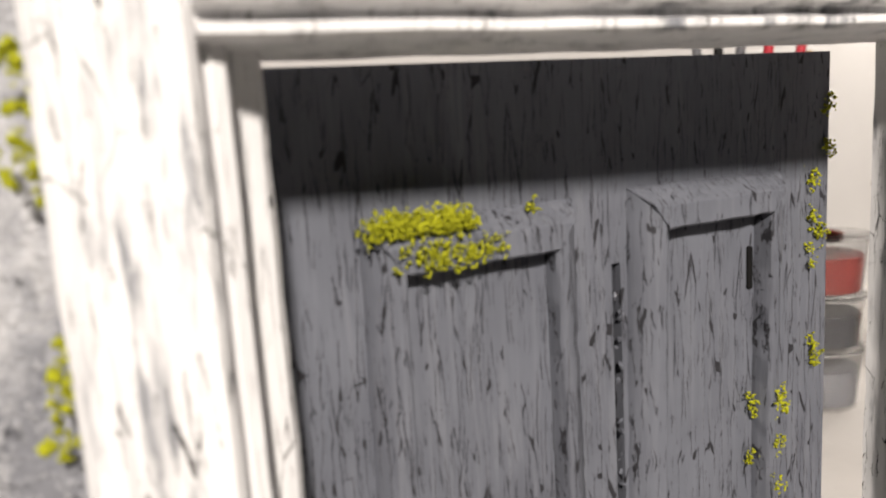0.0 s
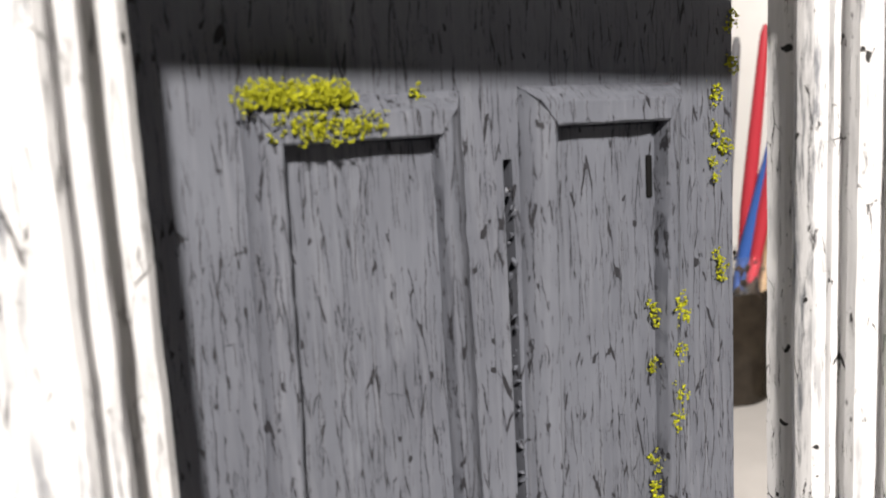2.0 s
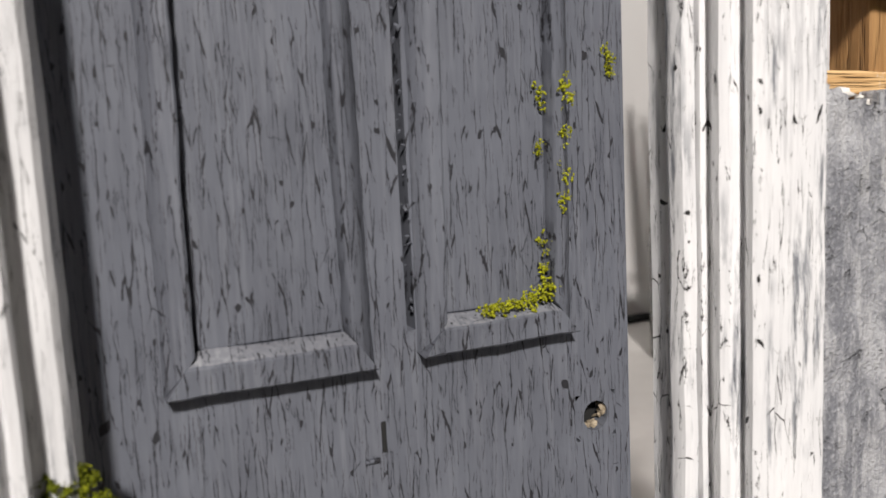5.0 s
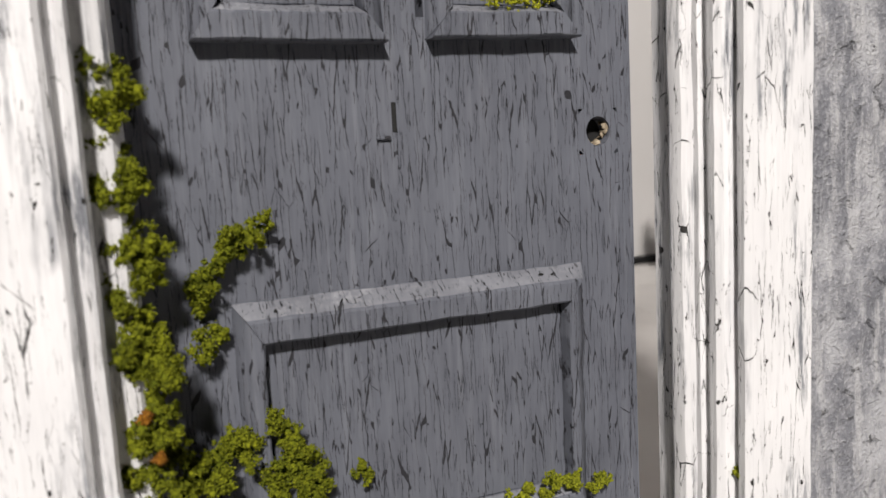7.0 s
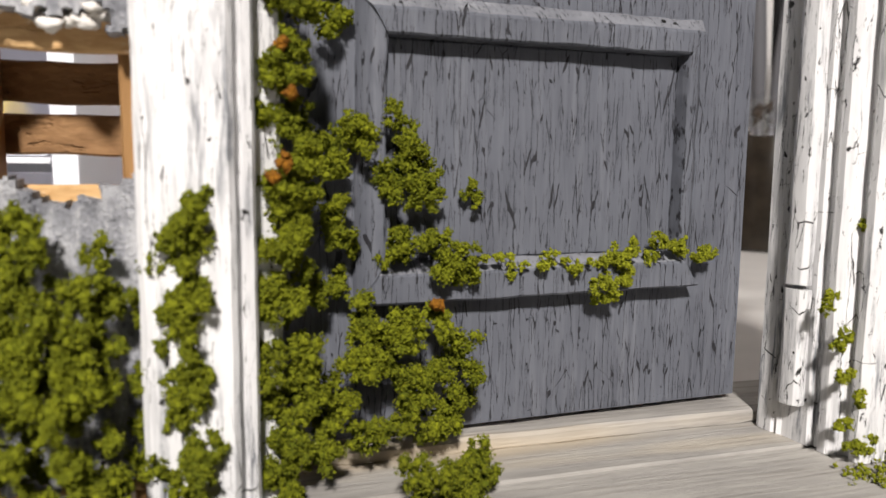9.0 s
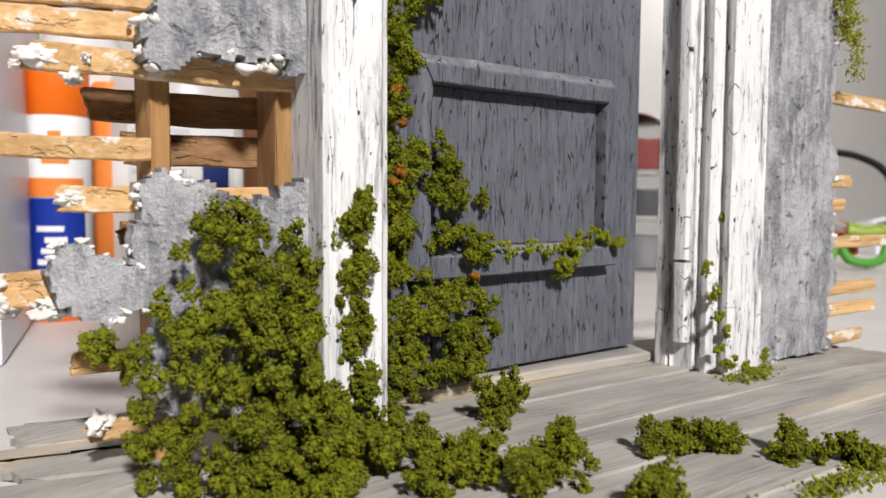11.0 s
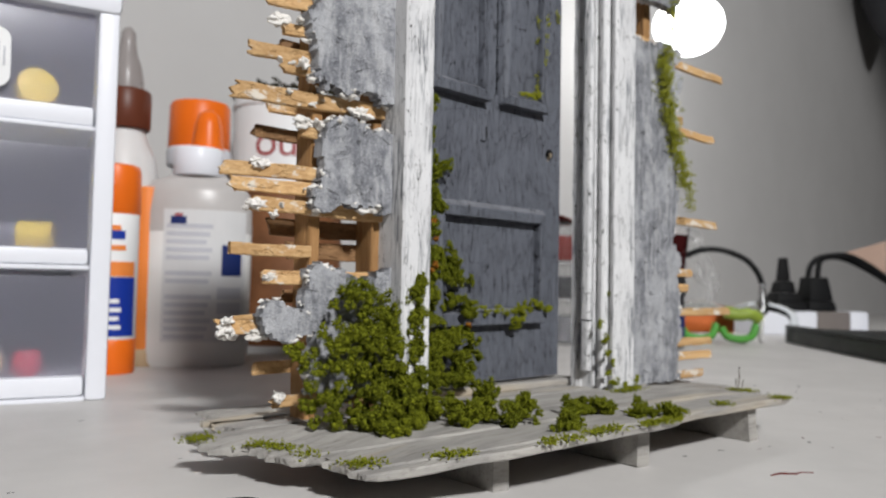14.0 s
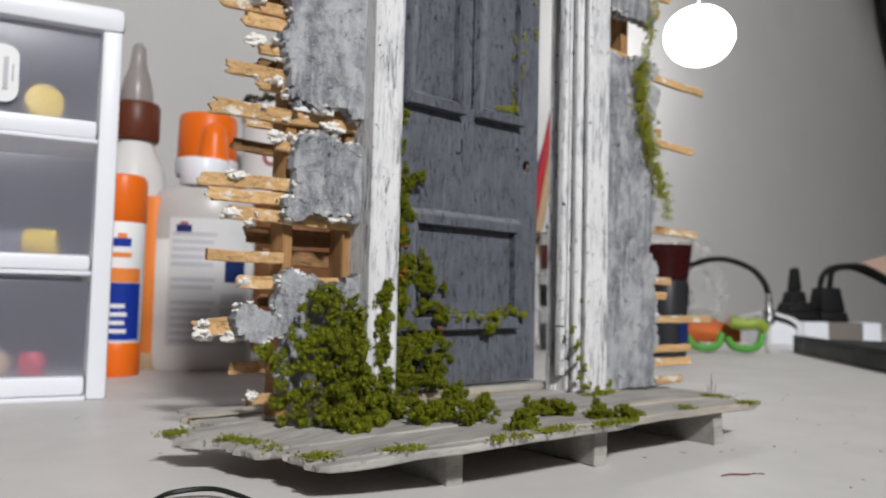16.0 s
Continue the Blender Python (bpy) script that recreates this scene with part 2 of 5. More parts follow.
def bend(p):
    """Fits the camera's view: towards its end the hinge side sinks and leans back."""
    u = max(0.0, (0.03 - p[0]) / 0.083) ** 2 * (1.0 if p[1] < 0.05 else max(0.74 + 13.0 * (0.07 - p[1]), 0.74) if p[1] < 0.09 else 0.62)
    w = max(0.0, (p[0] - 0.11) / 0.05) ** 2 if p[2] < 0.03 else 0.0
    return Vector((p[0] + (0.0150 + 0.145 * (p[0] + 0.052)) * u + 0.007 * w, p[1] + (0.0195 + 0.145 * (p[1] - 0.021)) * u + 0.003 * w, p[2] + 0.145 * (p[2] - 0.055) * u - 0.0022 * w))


VIEW_FITTED = ("plank_porch", "lath_wall")


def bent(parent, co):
    if not parent or parent.name.split(".")[0] not in VIEW_FITTED or parent.name.startswith("lath_wall") and co[0] > 0.06:
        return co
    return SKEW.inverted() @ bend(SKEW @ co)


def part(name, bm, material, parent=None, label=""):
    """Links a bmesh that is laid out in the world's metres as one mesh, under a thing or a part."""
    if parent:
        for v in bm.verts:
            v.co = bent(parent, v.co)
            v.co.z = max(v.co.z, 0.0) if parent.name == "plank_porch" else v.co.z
    bmesh.ops.transform(bm, matrix=inward(parent), verts=bm.verts)
    bmesh.ops.recalc_face_normals(bm, faces=bm.faces)
    mesh = bpy.data.meshes.new(name)
    bm.to_mesh(mesh)
    bm.free()
    mesh.materials.append(material)
    ob = new(name, mesh)
    ob.parent = parent
    if label:
        ob["label"] = label
    return ob


def smooth(ob, degrees=40):
    ob.data.shade_smooth()
    ob.data.set_sharp_from_angle(angle=radians(degrees))
    return ob


def single(ob, label, category, group="", kind=""):
    """Makes a lone mesh a thing of its own, with its origin at its base."""
    low = Vector([min(v.co[i] for v in ob.data.vertices) for i in range(3)])
    high = Vector([max(v.co[i] for v in ob.data.vertices) for i in range(3)])
    base = Vector(((low.x + high.x) / 2, (low.y + high.y) / 2, low.z))
    ob.data.transform(Matrix.Translation(-base))
    ob.location = base
    return tagged(ob, label, category, group, kind)


def box(lo, hi, bevel=0.0, bm=None, segments=2):
    bm = bm or bmesh.new()
    made = bmesh.ops.create_cube(bm, size=1.0)["verts"]
    for v in made:
        v.co = Vector([lo[i] + (v.co[i] + 0.5) * (hi[i] - lo[i]) for i in range(3)])
    if bevel:
        edges = list({e for v in made for e in v.link_edges})
        bmesh.ops.bevel(bm, geom=edges, offset=bevel, segments=segments, profile=0.6, affect="EDGES")
    return bm


def rounded(u0, u1, v0, v1, r, across=1):
    """A rectangle with rounded corners as points, with its long sides cut into pieces."""
    pts = []
    for i in range(across + 1):
        pts.append((u0 + r + (u1 - u0 - 2 * r) * i / across, v0))
    pts.append((u1, v0 + r))
    pts.append((u1, v1 - r))
    for i in range(across + 1):
        pts.append((u1 - r - (u1 - u0 - 2 * r) * i / across, v1))
    pts.append((u0, v1 - r))
    pts.append((u0, v0 + r))
    return pts


def sweep(profile, axis, a, b, stations=2, wobble=0.0, ragged=(0.0, 0.0), seed=0, bm=None, freq=90.0, bow=0.0):
    """A bar with that cross-section along an axis, uneven by wobble, with splintered ends."""
    rng = random.Random(seed)
    bm = bm or bmesh.new()
    order = {"x": (2, 0, 1), "y": (0, 2, 1), "z": (0, 1, 2)}[axis]
    spans = [max(q[i] for q in profile) - min(q[i] for q in profile) for i in (0, 1)]
    wide = 0 if spans[0] > spans[1] else 1
    ends = [[torn * (0.9 * abs(noise.noise(Vector((q[wide] * 260, seed * 1.3, 5 * k)))) + 0.6 * max(noise.noise(Vector((q[wide] * 1100, seed * 2.9, 7 * k))), 0) + 0.10 * rng.random()) for q in profile] for k, torn in enumerate(ragged)]
    tops = (min(q[0] for q in profile), max(q[1] for q in profile))
    tilt = [rng.uniform(-1, 1) * bow for _ in range(2)]
    rows = []
    for s in range(stations + 1):
        f = s / stations
        row = []
        for i, (u, v) in enumerate(profile):
            w = a + (b - a) * f
            if s == 0:
                w += ends[0][i]
            if s == stations:
                w -= ends[1][i]
            if ragged[0 if s == 0 else 1] > 0.002 and s in (0, 1, stations - 1, stations):
                # torn ends thin out towards the upper or outer face
                fade = 0.50 if s in (0, stations) else 0.86
                u, v = (u, tops[1] + (v - tops[1]) * fade) if wide == 0 else (tops[0] + (u - tops[0]) * fade, v)
            p = [0, 0, 0]
            p[order.index(0)], p[order.index(1)], p[order.index(2)] = u, v, w
            p = Vector(p)
            if wobble:
                p += noise.noise_vector(p * freq + Vector((seed * 3.1, seed * 1.7, 0))) * wobble
            bend = 4 * f * (1 - f)
            p[order.index(0)] += tilt[0] * bend
            p[order.index(1)] += tilt[1] * bend
            row.append(bm.verts.new(p))
        rows.append(row)
    count = len(profile)
    for one, two in zip(rows, rows[1:]):
        for i in range(count):
            bm.faces.new((one[i], one[(i + 1) % count], two[(i + 1) % count], two[i]))
    for row, torn in ((rows[0], ragged[0]), (rows[-1], ragged[1])):
        flat = (count - 6) // 2
        layered = count >= 10 and any(all(abs(profile[i][c] - profile[0][c]) < 1e-9 for i in range(flat + 1)) for c in (0, 1))
        if torn and layered:
            for i in range(flat):
                bm.faces.new((row[i], row[i + 1], row[2 * flat + 2 - i], row[2 * flat + 3 - i]))
            bm.faces.new(row[flat:flat + 4])
            bm.faces.new((row[2 * flat + 3], row[2 * flat + 4], row[2 * flat + 5], row[0]))
        elif torn:
            hub = bm.verts.new(sum((v.co for v in row), Vector()) / count)
            for i in range(count):
                bm.faces.new((row[i], row[(i + 1) % count], hub))
        else:
            bm.faces.new(row)
    return bm


def lathe(profile, centre, segments=40, bm=None, squash=1.0, turn=0.0):
    """A turned form from (radius, height) points; squash flattens it along its own y."""
    bm = bm or bmesh.new()
    rings = []
    c, s = math.cos(radians(turn)), math.sin(radians(turn))
    for r, h in profile:
        ring = []
        for i in range(segments):
            a = 2 * math.pi * i / segments
            u, v = r * math.cos(a), r * math.sin(a) * squash
            ring.append(bm.verts.new((centre[0] + u * c - v * s, centre[1] + u * s + v * c, centre[2] + h)))
        rings.append(ring)
    for one, two in zip(rings, rings[1:]):
        for i in range(segments):
            j = (i + 1) % segments
            bm.faces.new((one[i], one[j], two[j], two[i]))
    bm.faces.new(rings[0])
    bm.faces.new(rings[-1])
    return bm


def tube(points, radius, sides=10, bm=None, closed=False):
    """A round cord through points, smoothed."""
    bm = bm or bmesh.new()
    pts = [Vector(p) for p in points]
    fine = []
    for i in range(len(pts) - 1):
        p0, p1, p2, p3 = pts[max(i - 1, 0)], pts[i], pts[i + 1], pts[min(i + 2, len(pts) - 1)]
        for k in range(8):
            t = k / 8
            fine.append(0.5 * (2 * p1 + (p2 - p0) * t + (2 * p0 - 5 * p1 + 4 * p2 - p3) * t * t + (3 * p1 - p0 - 3 * p2 + p3) * t ** 3))
    fine.append(pts[-1])
    rings = []
    for i, p in enumerate(fine):
        way = (fine[min(i + 1, len(fine) - 1)] - fine[max(i - 1, 0)]).normalized()
        side = way.orthogonal().normalized() if i == 0 else (side - way * side.dot(way)).normalized()
        other = way.cross(side)
        rings.append([bm.verts.new(p + (side * math.cos(2 * math.pi * k / sides) + other * math.sin(2 * math.pi * k / sides)) * radius) for k in range(sides)])
    for one, two in zip(rings, rings[1:]):
        for k in range(sides):
            bm.faces.new((one[k], one[(k + 1) % sides], two[(k + 1) % sides], two[k]))
    bm.faces.new(rings[0])
    bm.faces.new(rings[-1])
    return bm


def crumb_shapes(count, seed, detail=1, uneven=(0.62, 1.3), flat=(0.75, 1.2)):
    """Small knobbly lumps, as arrays of points and triangles."""
    rng = np.random.default_rng(seed)
    shapes = []
    for _ in range(count):
        bm = bmesh.new()
        bmesh.ops.create_icosphere(bm, subdivisions=detail, radius=1.0)
        bm.verts.index_update()
        pts = np.array([v.co[:] for v in bm.verts])
        pts *= rng.uniform(*uneven, (len(pts), 1))
        pts *= rng.uniform(*flat, (1, 3))
        shapes.append((pts, np.array([[v.index for v in f.verts] for f in bm.faces])))
        bm.free()
    return shapes


def grain_shapes(count, seed):
    """Tiny eight-sided grains of torn foam, as arrays of points and triangles."""
    rng = np.random.default_rng(seed)
    corners = np.array(((1, 0, 0), (0, 1, 0), (-1, 0, 0), (0, -1, 0), (0, 0, 1), (0, 0, -1)), float)
    sides = np.array(((0, 1, 4), (1, 2, 4), (2, 3, 4), (3, 0, 4), (1, 0, 5), (2, 1, 5), (3, 2, 5), (0, 3, 5)))
    return [(corners * rng.uniform(0.55, 1.6, (6, 1)) * rng.uniform(0.6, 1.35, (1, 3)), sides) for _ in range(count)]


CRUMBS = grain_shapes(16, 5)
HEARTS = crumb_shapes(8, 17, 1, (0.8, 1.2), (0.75, 1.25))


def rock_shapes(count, seed, detail):
    """Broken lumps with an uneven surface."""
    shapes = []
    for k in range(count):
        bm = bmesh.new()
        bmesh.ops.create_icosphere(bm, subdivisions=detail, radius=1.0)
        bm.verts.index_update()
        shift = Vector((seed + 7.3 * k, 2.1 * k, 0))
        pts = []
        for v in bm.verts:
            swell = 0.85 + 0.75 * noise.noise(v.co * 1.3 + shift) + 0.45 * noise.noise(v.co * 3.1 + shift) + 0.2 * noise.noise(v.co * 7 + shift)
            pts.append(v.co * max(swell, 0.25))
        pts = np.array([p[:] for p in pts]) * np.array((1.5, 0.8, 0.8))
        shapes.append((pts, np.array([[v.index for v in f.verts] for f in bm.faces])))
        bm.free()
    return shapes


CHUNKS = rock_shapes(12, 21, 2)
ROCKS = rock_shapes(12, 77, 4)

CHIPS = crumb_shapes(14, 9, 1, (0.35, 1.5), (0.35, 1.5))


LOOSE = (MOSS_DARK, MOSS_MID, MOSS_LIGHT, MOSS_VINE, MOSS_RUST)


def lumps(name, spots, material, parent=None, shapes=CRUMBS, seed=0, first=(), special=0):
    """One mesh of many small lumps; spots are rows of x, y, z, size. The first special ones take their shape from first."""
    rng = np.random.default_rng(seed)
    inner = np.array(inward(parent))
    loose = material in LOOSE and not parent
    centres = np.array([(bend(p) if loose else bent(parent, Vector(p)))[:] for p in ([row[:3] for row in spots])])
    sizes = np.array([row[3] for row in spots])
    kinds = rng.integers(len(shapes), size=len(spots))
    if special:
        kinds[:special] = len(shapes) + rng.integers(len(first), size=special)
    a, b = rng.uniform(0, 2 * math.pi, (2, len(spots)))
    ca, sa, cb, sb = np.cos(a), np.sin(a), np.cos(b), np.sin(b)
    turn = np.stack((ca, -sa * cb, sa * sb, sa, ca * cb, -ca * sb, 0 * ca, sb, cb), 1).reshape(-1, 3, 3)
    points, faces, base = [], [], 0
    for k, (pts, tri) in enumerate((*shapes, *first)):
        chosen = np.nonzero(kinds == k)[0]
        placed = np.einsum("nij,pj->npi", turn[chosen], pts) * sizes[chosen, None, None] + centres[chosen, None]
        points.append((placed @ inner[:3, :3].T + inner[:3, 3]).reshape(-1, 3))
        faces.append((tri[None] + base + len(pts) * np.arange(len(chosen))[:, None, None]).reshape(-1, 3))
        base += len(pts) * len(chosen)
    mesh = bpy.data.meshes.new(name)
    mesh.from_pydata(np.concatenate(points).tolist(), [], np.concatenate(faces).tolist())
    mesh.materials.append(material)
    ob = new(name, mesh)
    ob.parent = parent
    return ob


def clump_spots(heads, crumb=0.0002, density=1.0, seed=0):
    """Torn foam foliage: every head (x, y, z, radius) is a knot of rounded lobes, each with a solid heart (first list) under loose grains (second list)."""
    rng = np.random.default_rng(seed)
    hearts, grains = [], []

    def ball(count):
        way = rng.normal(size=(count, 3))
        return way / np.linalg.norm(way, axis=1, keepdims=True)

    for x, y, z, r in heads:
        lobes = max(int(density * rng.integers(9, 14)), 4)
        for off in ball(lobes) * r * rng.uniform(0.45, 1.0, (lobes, 1)):
            size = r * rng.uniform(0.22, 0.46)
            c = np.array((x, y, z)) + off
            hearts.append((*c, size * 0.80))
            count = max(int(2.6 * (size / crumb) ** 2), 7)
            for p in ball(count) * size * rng.uniform(0.72, 1.38, (count, 1)):
                grains.append((*(c + p), crumb * rng.uniform(0.5, 1.2)))
    return hearts, grains


def heads_in(centre, spread, count, radius, seed=0, floor=None, wall=None):
    """Rounded heads scattered through an ellipsoid."""
    rng = random.Random(seed)
    heads = []
    while len(heads) < count:
        u = [rng.uniform(-1, 1) for _ in range(3)]
        if sum(c * c for c in u) > 1:
            continue
        p = [centre[i] + u[i] * spread[i] for i in range(3)]
        r = radius * rng.uniform(0.65, 1.3)
        if floor is not None:
            p[2] = max(p[2], floor + r * 0.6)
        if wall is not None:
            p[1] = min(p[1], wall - r * 0.5)
        heads.append((*p, r))
    return heads


# ---- the room and the table ----
TABLE = plain("white_table_laminate", (0.585, 0.565, 0.545), 0.45, speck=0.03, scale=25.0, relief=0.00004)
WALL = plain("painted_wall", (0.52, 0.508, 0.498), 0.55, speck=0.02, scale=9.0, relief=0.0002)
WALL_Y = 0.53
# near-black for the unseen walls, ceiling and floor, to cut bounced light
LOW_BOUNCE = plain("low_bounce_paint", (0.06, 0.057, 0.054), 0.8, speck=0.03, scale=5.0)


def slab(name, lo, hi, material, label, category):
    return tagged(part(name, box(lo, hi), material), label, category, "", "structure")


slab("tabletop", (-1.3, -0.15, -0.03), (2.1, WALL_Y - 0.002, 0.0), TABLE, "off-white laminate tabletop with specks of dried paint", "table")
slab("wall_back", (-2.0, WALL_Y, -0.75), (3.0, WALL_Y + 0.1, 1.7), WALL, "pale grey painted wall behind the table", "wall")
slab("wall_west", (-2.1, -2.6, -0.75), (-2.0, WALL_Y + 0.1, 1.7), LOW_BOUNCE, "plain unseen side wall, darkened to cut bounced light", "wall")
slab("wall_east", (3.0, -2.6, -0.75), (3.1, WALL_Y + 0.1, 1.7), LOW_BOUNCE, "plain unseen side wall, darkened to cut bounced light", "wall")
slab("wall_south", (-2.0, -2.6, -0.75), (3.0, -2.5, 1.7), LOW_BOUNCE, "plain unseen wall, darkened to cut bounced light", "wall")
slab("ceiling", (-2.0, -2.5, 1.7), (3.0, WALL_Y, 1.8), LOW_BOUNCE, "plain unseen ceiling, darkened to cut bounced light", "ceiling")
slab("floor", (-2.0, -2.5, -0.85), (3.0, WALL_Y, -0.75), LOW_BOUNCE, "plain unseen floor under the table, darkened to cut bounced light", "floor")

# ---- the platform ----
DECK = 0.0152
platform = thing("plank_porch", (0.06, 0.06, 0.0), "weathered grey miniature plank porch with splintered ends on low joists", "platform", kind="thing", turned=True)
PLANKS = [(0.0945, 0.1100, -0.049, 0.168), (0.0750, 0.0942, -0.055, 0.172), (0.0552, 0.0747, -0.068, 0.176), (0.0368, 0.0549, -0.060, 0.166), (0.0185, 0.0365, -0.053, 0.153)]
for i, (y0, y1, x0, x1) in enumerate(PLANKS):
    bm = sweep(rounded(y0 + 0.0002, y1 - 0.0002, DECK - 0.0026, DECK + 0.0002 * (i % 2), 0.0004, 26), "x", x0, x1, 44, 0.0003, (0.0095, 0.0080), 20 + i, freq=60)
    smooth(part("plank", bm, PLANK_WOOD, platform), 35)
bm = sweep(rounded(0.0150, 0.0187, DECK - 0.0025, DECK - 0.0003, 0.0004, 8), "x", -0.051, 0.0725, 24, 0.0004, (0.010, 0.008), 31, freq=60)
smooth(part("splintered_strip", bm, PLANK_WOOD, platform, "narrow splintered strip of grey wood"), 35)
for i, (x, y) in enumerate(((0.0035, 0.0275), (0.0615, 0.0225), (0.1280, 0.0215))):
    bm = sweep(rounded(x - 0.0030, x + 0.0030, 0.0, DECK - 0.0027, 0.0005, 3), "y", y, 0.106, 16, 0.0004, (0.0015, 0.0015), 40 + i, freq=150)
    for v in bm.verts:
        v.co.z = max(v.co.z, 0.0)
    smooth(part("joist", bm, JOIST_WOOD, platform), 35)

# ---- the door frame ----
frame_thing = thing("miniature_door_frame", (0.058, 0.076, DECK), "white crackle-painted miniature door frame with moulded jambs", "door frame", kind="thing", turned=True)
TOP = 0.2290
# cross-sections, from the outer back corner round the front to the opening
LEFT_JAMB = [(-0.0011, 0.0850), (-0.0011, 0.0674), (-0.0004, 0.0666), (0.0090, 0.0664), (0.0097, 0.0671), (0.0097, 0.0690), (0.0103, 0.0695), (0.0108, 0.0690),
             (0.0118, 0.0694), (0.0122, 0.0704), (0.0120, 0.0716), (0.0112, 0.0722), (0.0112, 0.0738), (0.0134, 0.0744), (0.0150, 0.0752), (0.0157, 0.0764), (0.0157, 0.0850)]
RIGHT_JAMB = [(0.1167, 0.0850), (0.1167, 0.0668), (0.1160, 0.0660), (0.1046, 0.0660), (0.1036, 0.0668), (0.1036, 0.0682), (0.1046, 0.0688), (0.1046, 0.0697),
              (0.1026, 0.0702), (0.1016, 0.0711), (0.1016, 0.0726), (0.1026, 0.0733), (0.1026, 0.0744), (0.1014, 0.0748), (0.1010, 0.0800), (0.1004, 0.0806), (0.1010, 0.0812), (0.1002, 0.0818), (0.1000, 0.0850)]
smooth(part("jamb", sweep(LEFT_JAMB, "z", DECK + 0.0002, TOP, 90, 0.00014, seed=51, freq=160), WHITE_PAINT, frame_thing), 24)
smooth(part("jamb", sweep(RIGHT_JAMB, "z", DECK + 0.0002, TOP, 90, 0.00014, seed=52, freq=160), WHITE_PAINT, frame_thing), 24)
STOP = [(0.1008, 0.0752), (0.0996, 0.0750), (0.0988, 0.0756), (0.0984, 0.0768), (0.0984, 0.0782), (0.0990, 0.0794), (0.1006, 0.0798)]
smooth(part("stop_moulding", sweep(STOP, "z", 0.0220, 0.0418, 10, 0.0002, (0.0004, 0.0006), 54), WHITE_PAINT, frame_thing), 24)
smooth(part("stop_moulding", sweep(STOP, "z", 0.0423, TOP, 60, 0.0002, (0.0005, 0.0), 55), WHITE_PAINT, frame_thing), 24)
HEAD = [(0.0850, 0.2137), (0.0672, 0.2137), (0.0666, 0.2141), (0.0666, 0.2148), (0.0676, 0.2151), (0.0676, 0.2157), (0.0656, 0.2161), (0.0650, 0.2170), (0.0650, TOP), (0.0850, TOP)]
smooth(part("head", sweep(HEAD, "x", 0.0099, 0.1033, 50, 0.0002, seed=53, freq=120), WHITE_PAINT, frame_thing), 24)

# ---- the door ----
FACE, BACK = 0.0875, 0.0925
door = thing("miniature_door", (0.062, 0.090, 0.0190), "grey crackle-painted miniature panel door with mossy mouldings, ajar", "door", kind="thing")
X0, X1, Z0, Z1 = 0.0190, 0.1050, 0.0190, 0.2134
HX, HZ, HS, HR = 0.0980, 0.1098, 0.0040, 0.0026
leaf = bmesh.new()
CX, CW = 0.0653, 0.0007
for lo, hi in (((X0, Z0), (CX - CW, Z1)), ((CX - CW, 0.1875), (CX + CW, Z1)), ((CX - CW, Z0), (CX + CW, 0.1292)),
               ((CX + CW, Z0), (X1, HZ - HS)), ((CX + CW, HZ + HS), (X1, Z1)), ((CX + CW, HZ - HS), (HX - HS, HZ + HS)), ((HX + HS, HZ - HS), (X1, HZ + HS))):
    box((lo[0], FACE, lo[1]), (hi[0], BACK, hi[1]), bm=leaf)
box((CX - CW, FACE + 0.0042, 0.1292), (CX + CW, BACK, 0.1875), bm=leaf)
rim_in, rim_out = [], []
for k in range(24):
    a = 2 * math.pi * (k + 0.5) / 24
    c, s = math.cos(a), math.sin(a)
    stretch = 1 / max(abs(c), abs(s))
    for y in (FACE, BACK):
        rim_in.append(leaf.verts.new((HX + HR * c * 0.95, y, HZ + HR * s)))
        rim_out.append(leaf.verts.new((HX + HS * c * stretch, y, HZ + HS * s * stretch)))
for k in range(24):
    j = (k + 1) % 24
    leaf.faces.new((rim_in[2 * k], rim_in[2 * j], rim_out[2 * j], rim_out[2 * k]))
    leaf.faces.new((rim_in[2 * k + 1], rim_in[2 * j + 1], rim_out[2 * j + 1], rim_out[2 * k + 1]))
    leaf.faces.new((rim_in[2 * k], rim_in[2 * j], rim_in[2 * j + 1], rim_in[2 * k + 1]))
part("leaf", leaf, GREY_PAINT, door)
# flakes of paint that bridge the open joint between the upper panels
rng = random.Random(4)
flakes = [(CX + rng.gauss(0, 0.0005), FACE - 0.0001, rng.uniform(0.130, 0.187), rng.uniform(0.0002, 0.0006)) for _ in range(26)]
tagged(lumps("flaked_paint", flakes, GREY_PAINT, door, CHIPS, 3), kind="stuff")


# how a moulding stands out of the leaf, from its outer to its inner edge: its upper edges slope, its lower edges are cut square
SECTIONS = ([(0.0, 0.0), (0.0, 0.92), (0.05, 1.0), (0.30, 0.98), (0.68, 1.0), (0.74, 0.92), (1.0, 0.22), (1.0, 0.0)],
            [(0.0, 0.0), (0.06, 0.32), (0.40, 0.74), (0.62, 0.90), (0.90, 0.90), (0.97, 0.80), (1.0, 0.0)],
            [(0.0, 0.0), (0.0, 0.16), (0.36, 0.90), (0.44, 1.0), (0.70, 0.98), (0.95, 1.0), (1.0, 0.92), (1.0, 0.0)],
            [(0.0, 0.0), (0.06, 0.32), (0.40, 0.74), (0.62, 0.90), (0.90, 0.92), (0.97, 0.86), (1.0, 0.0)])


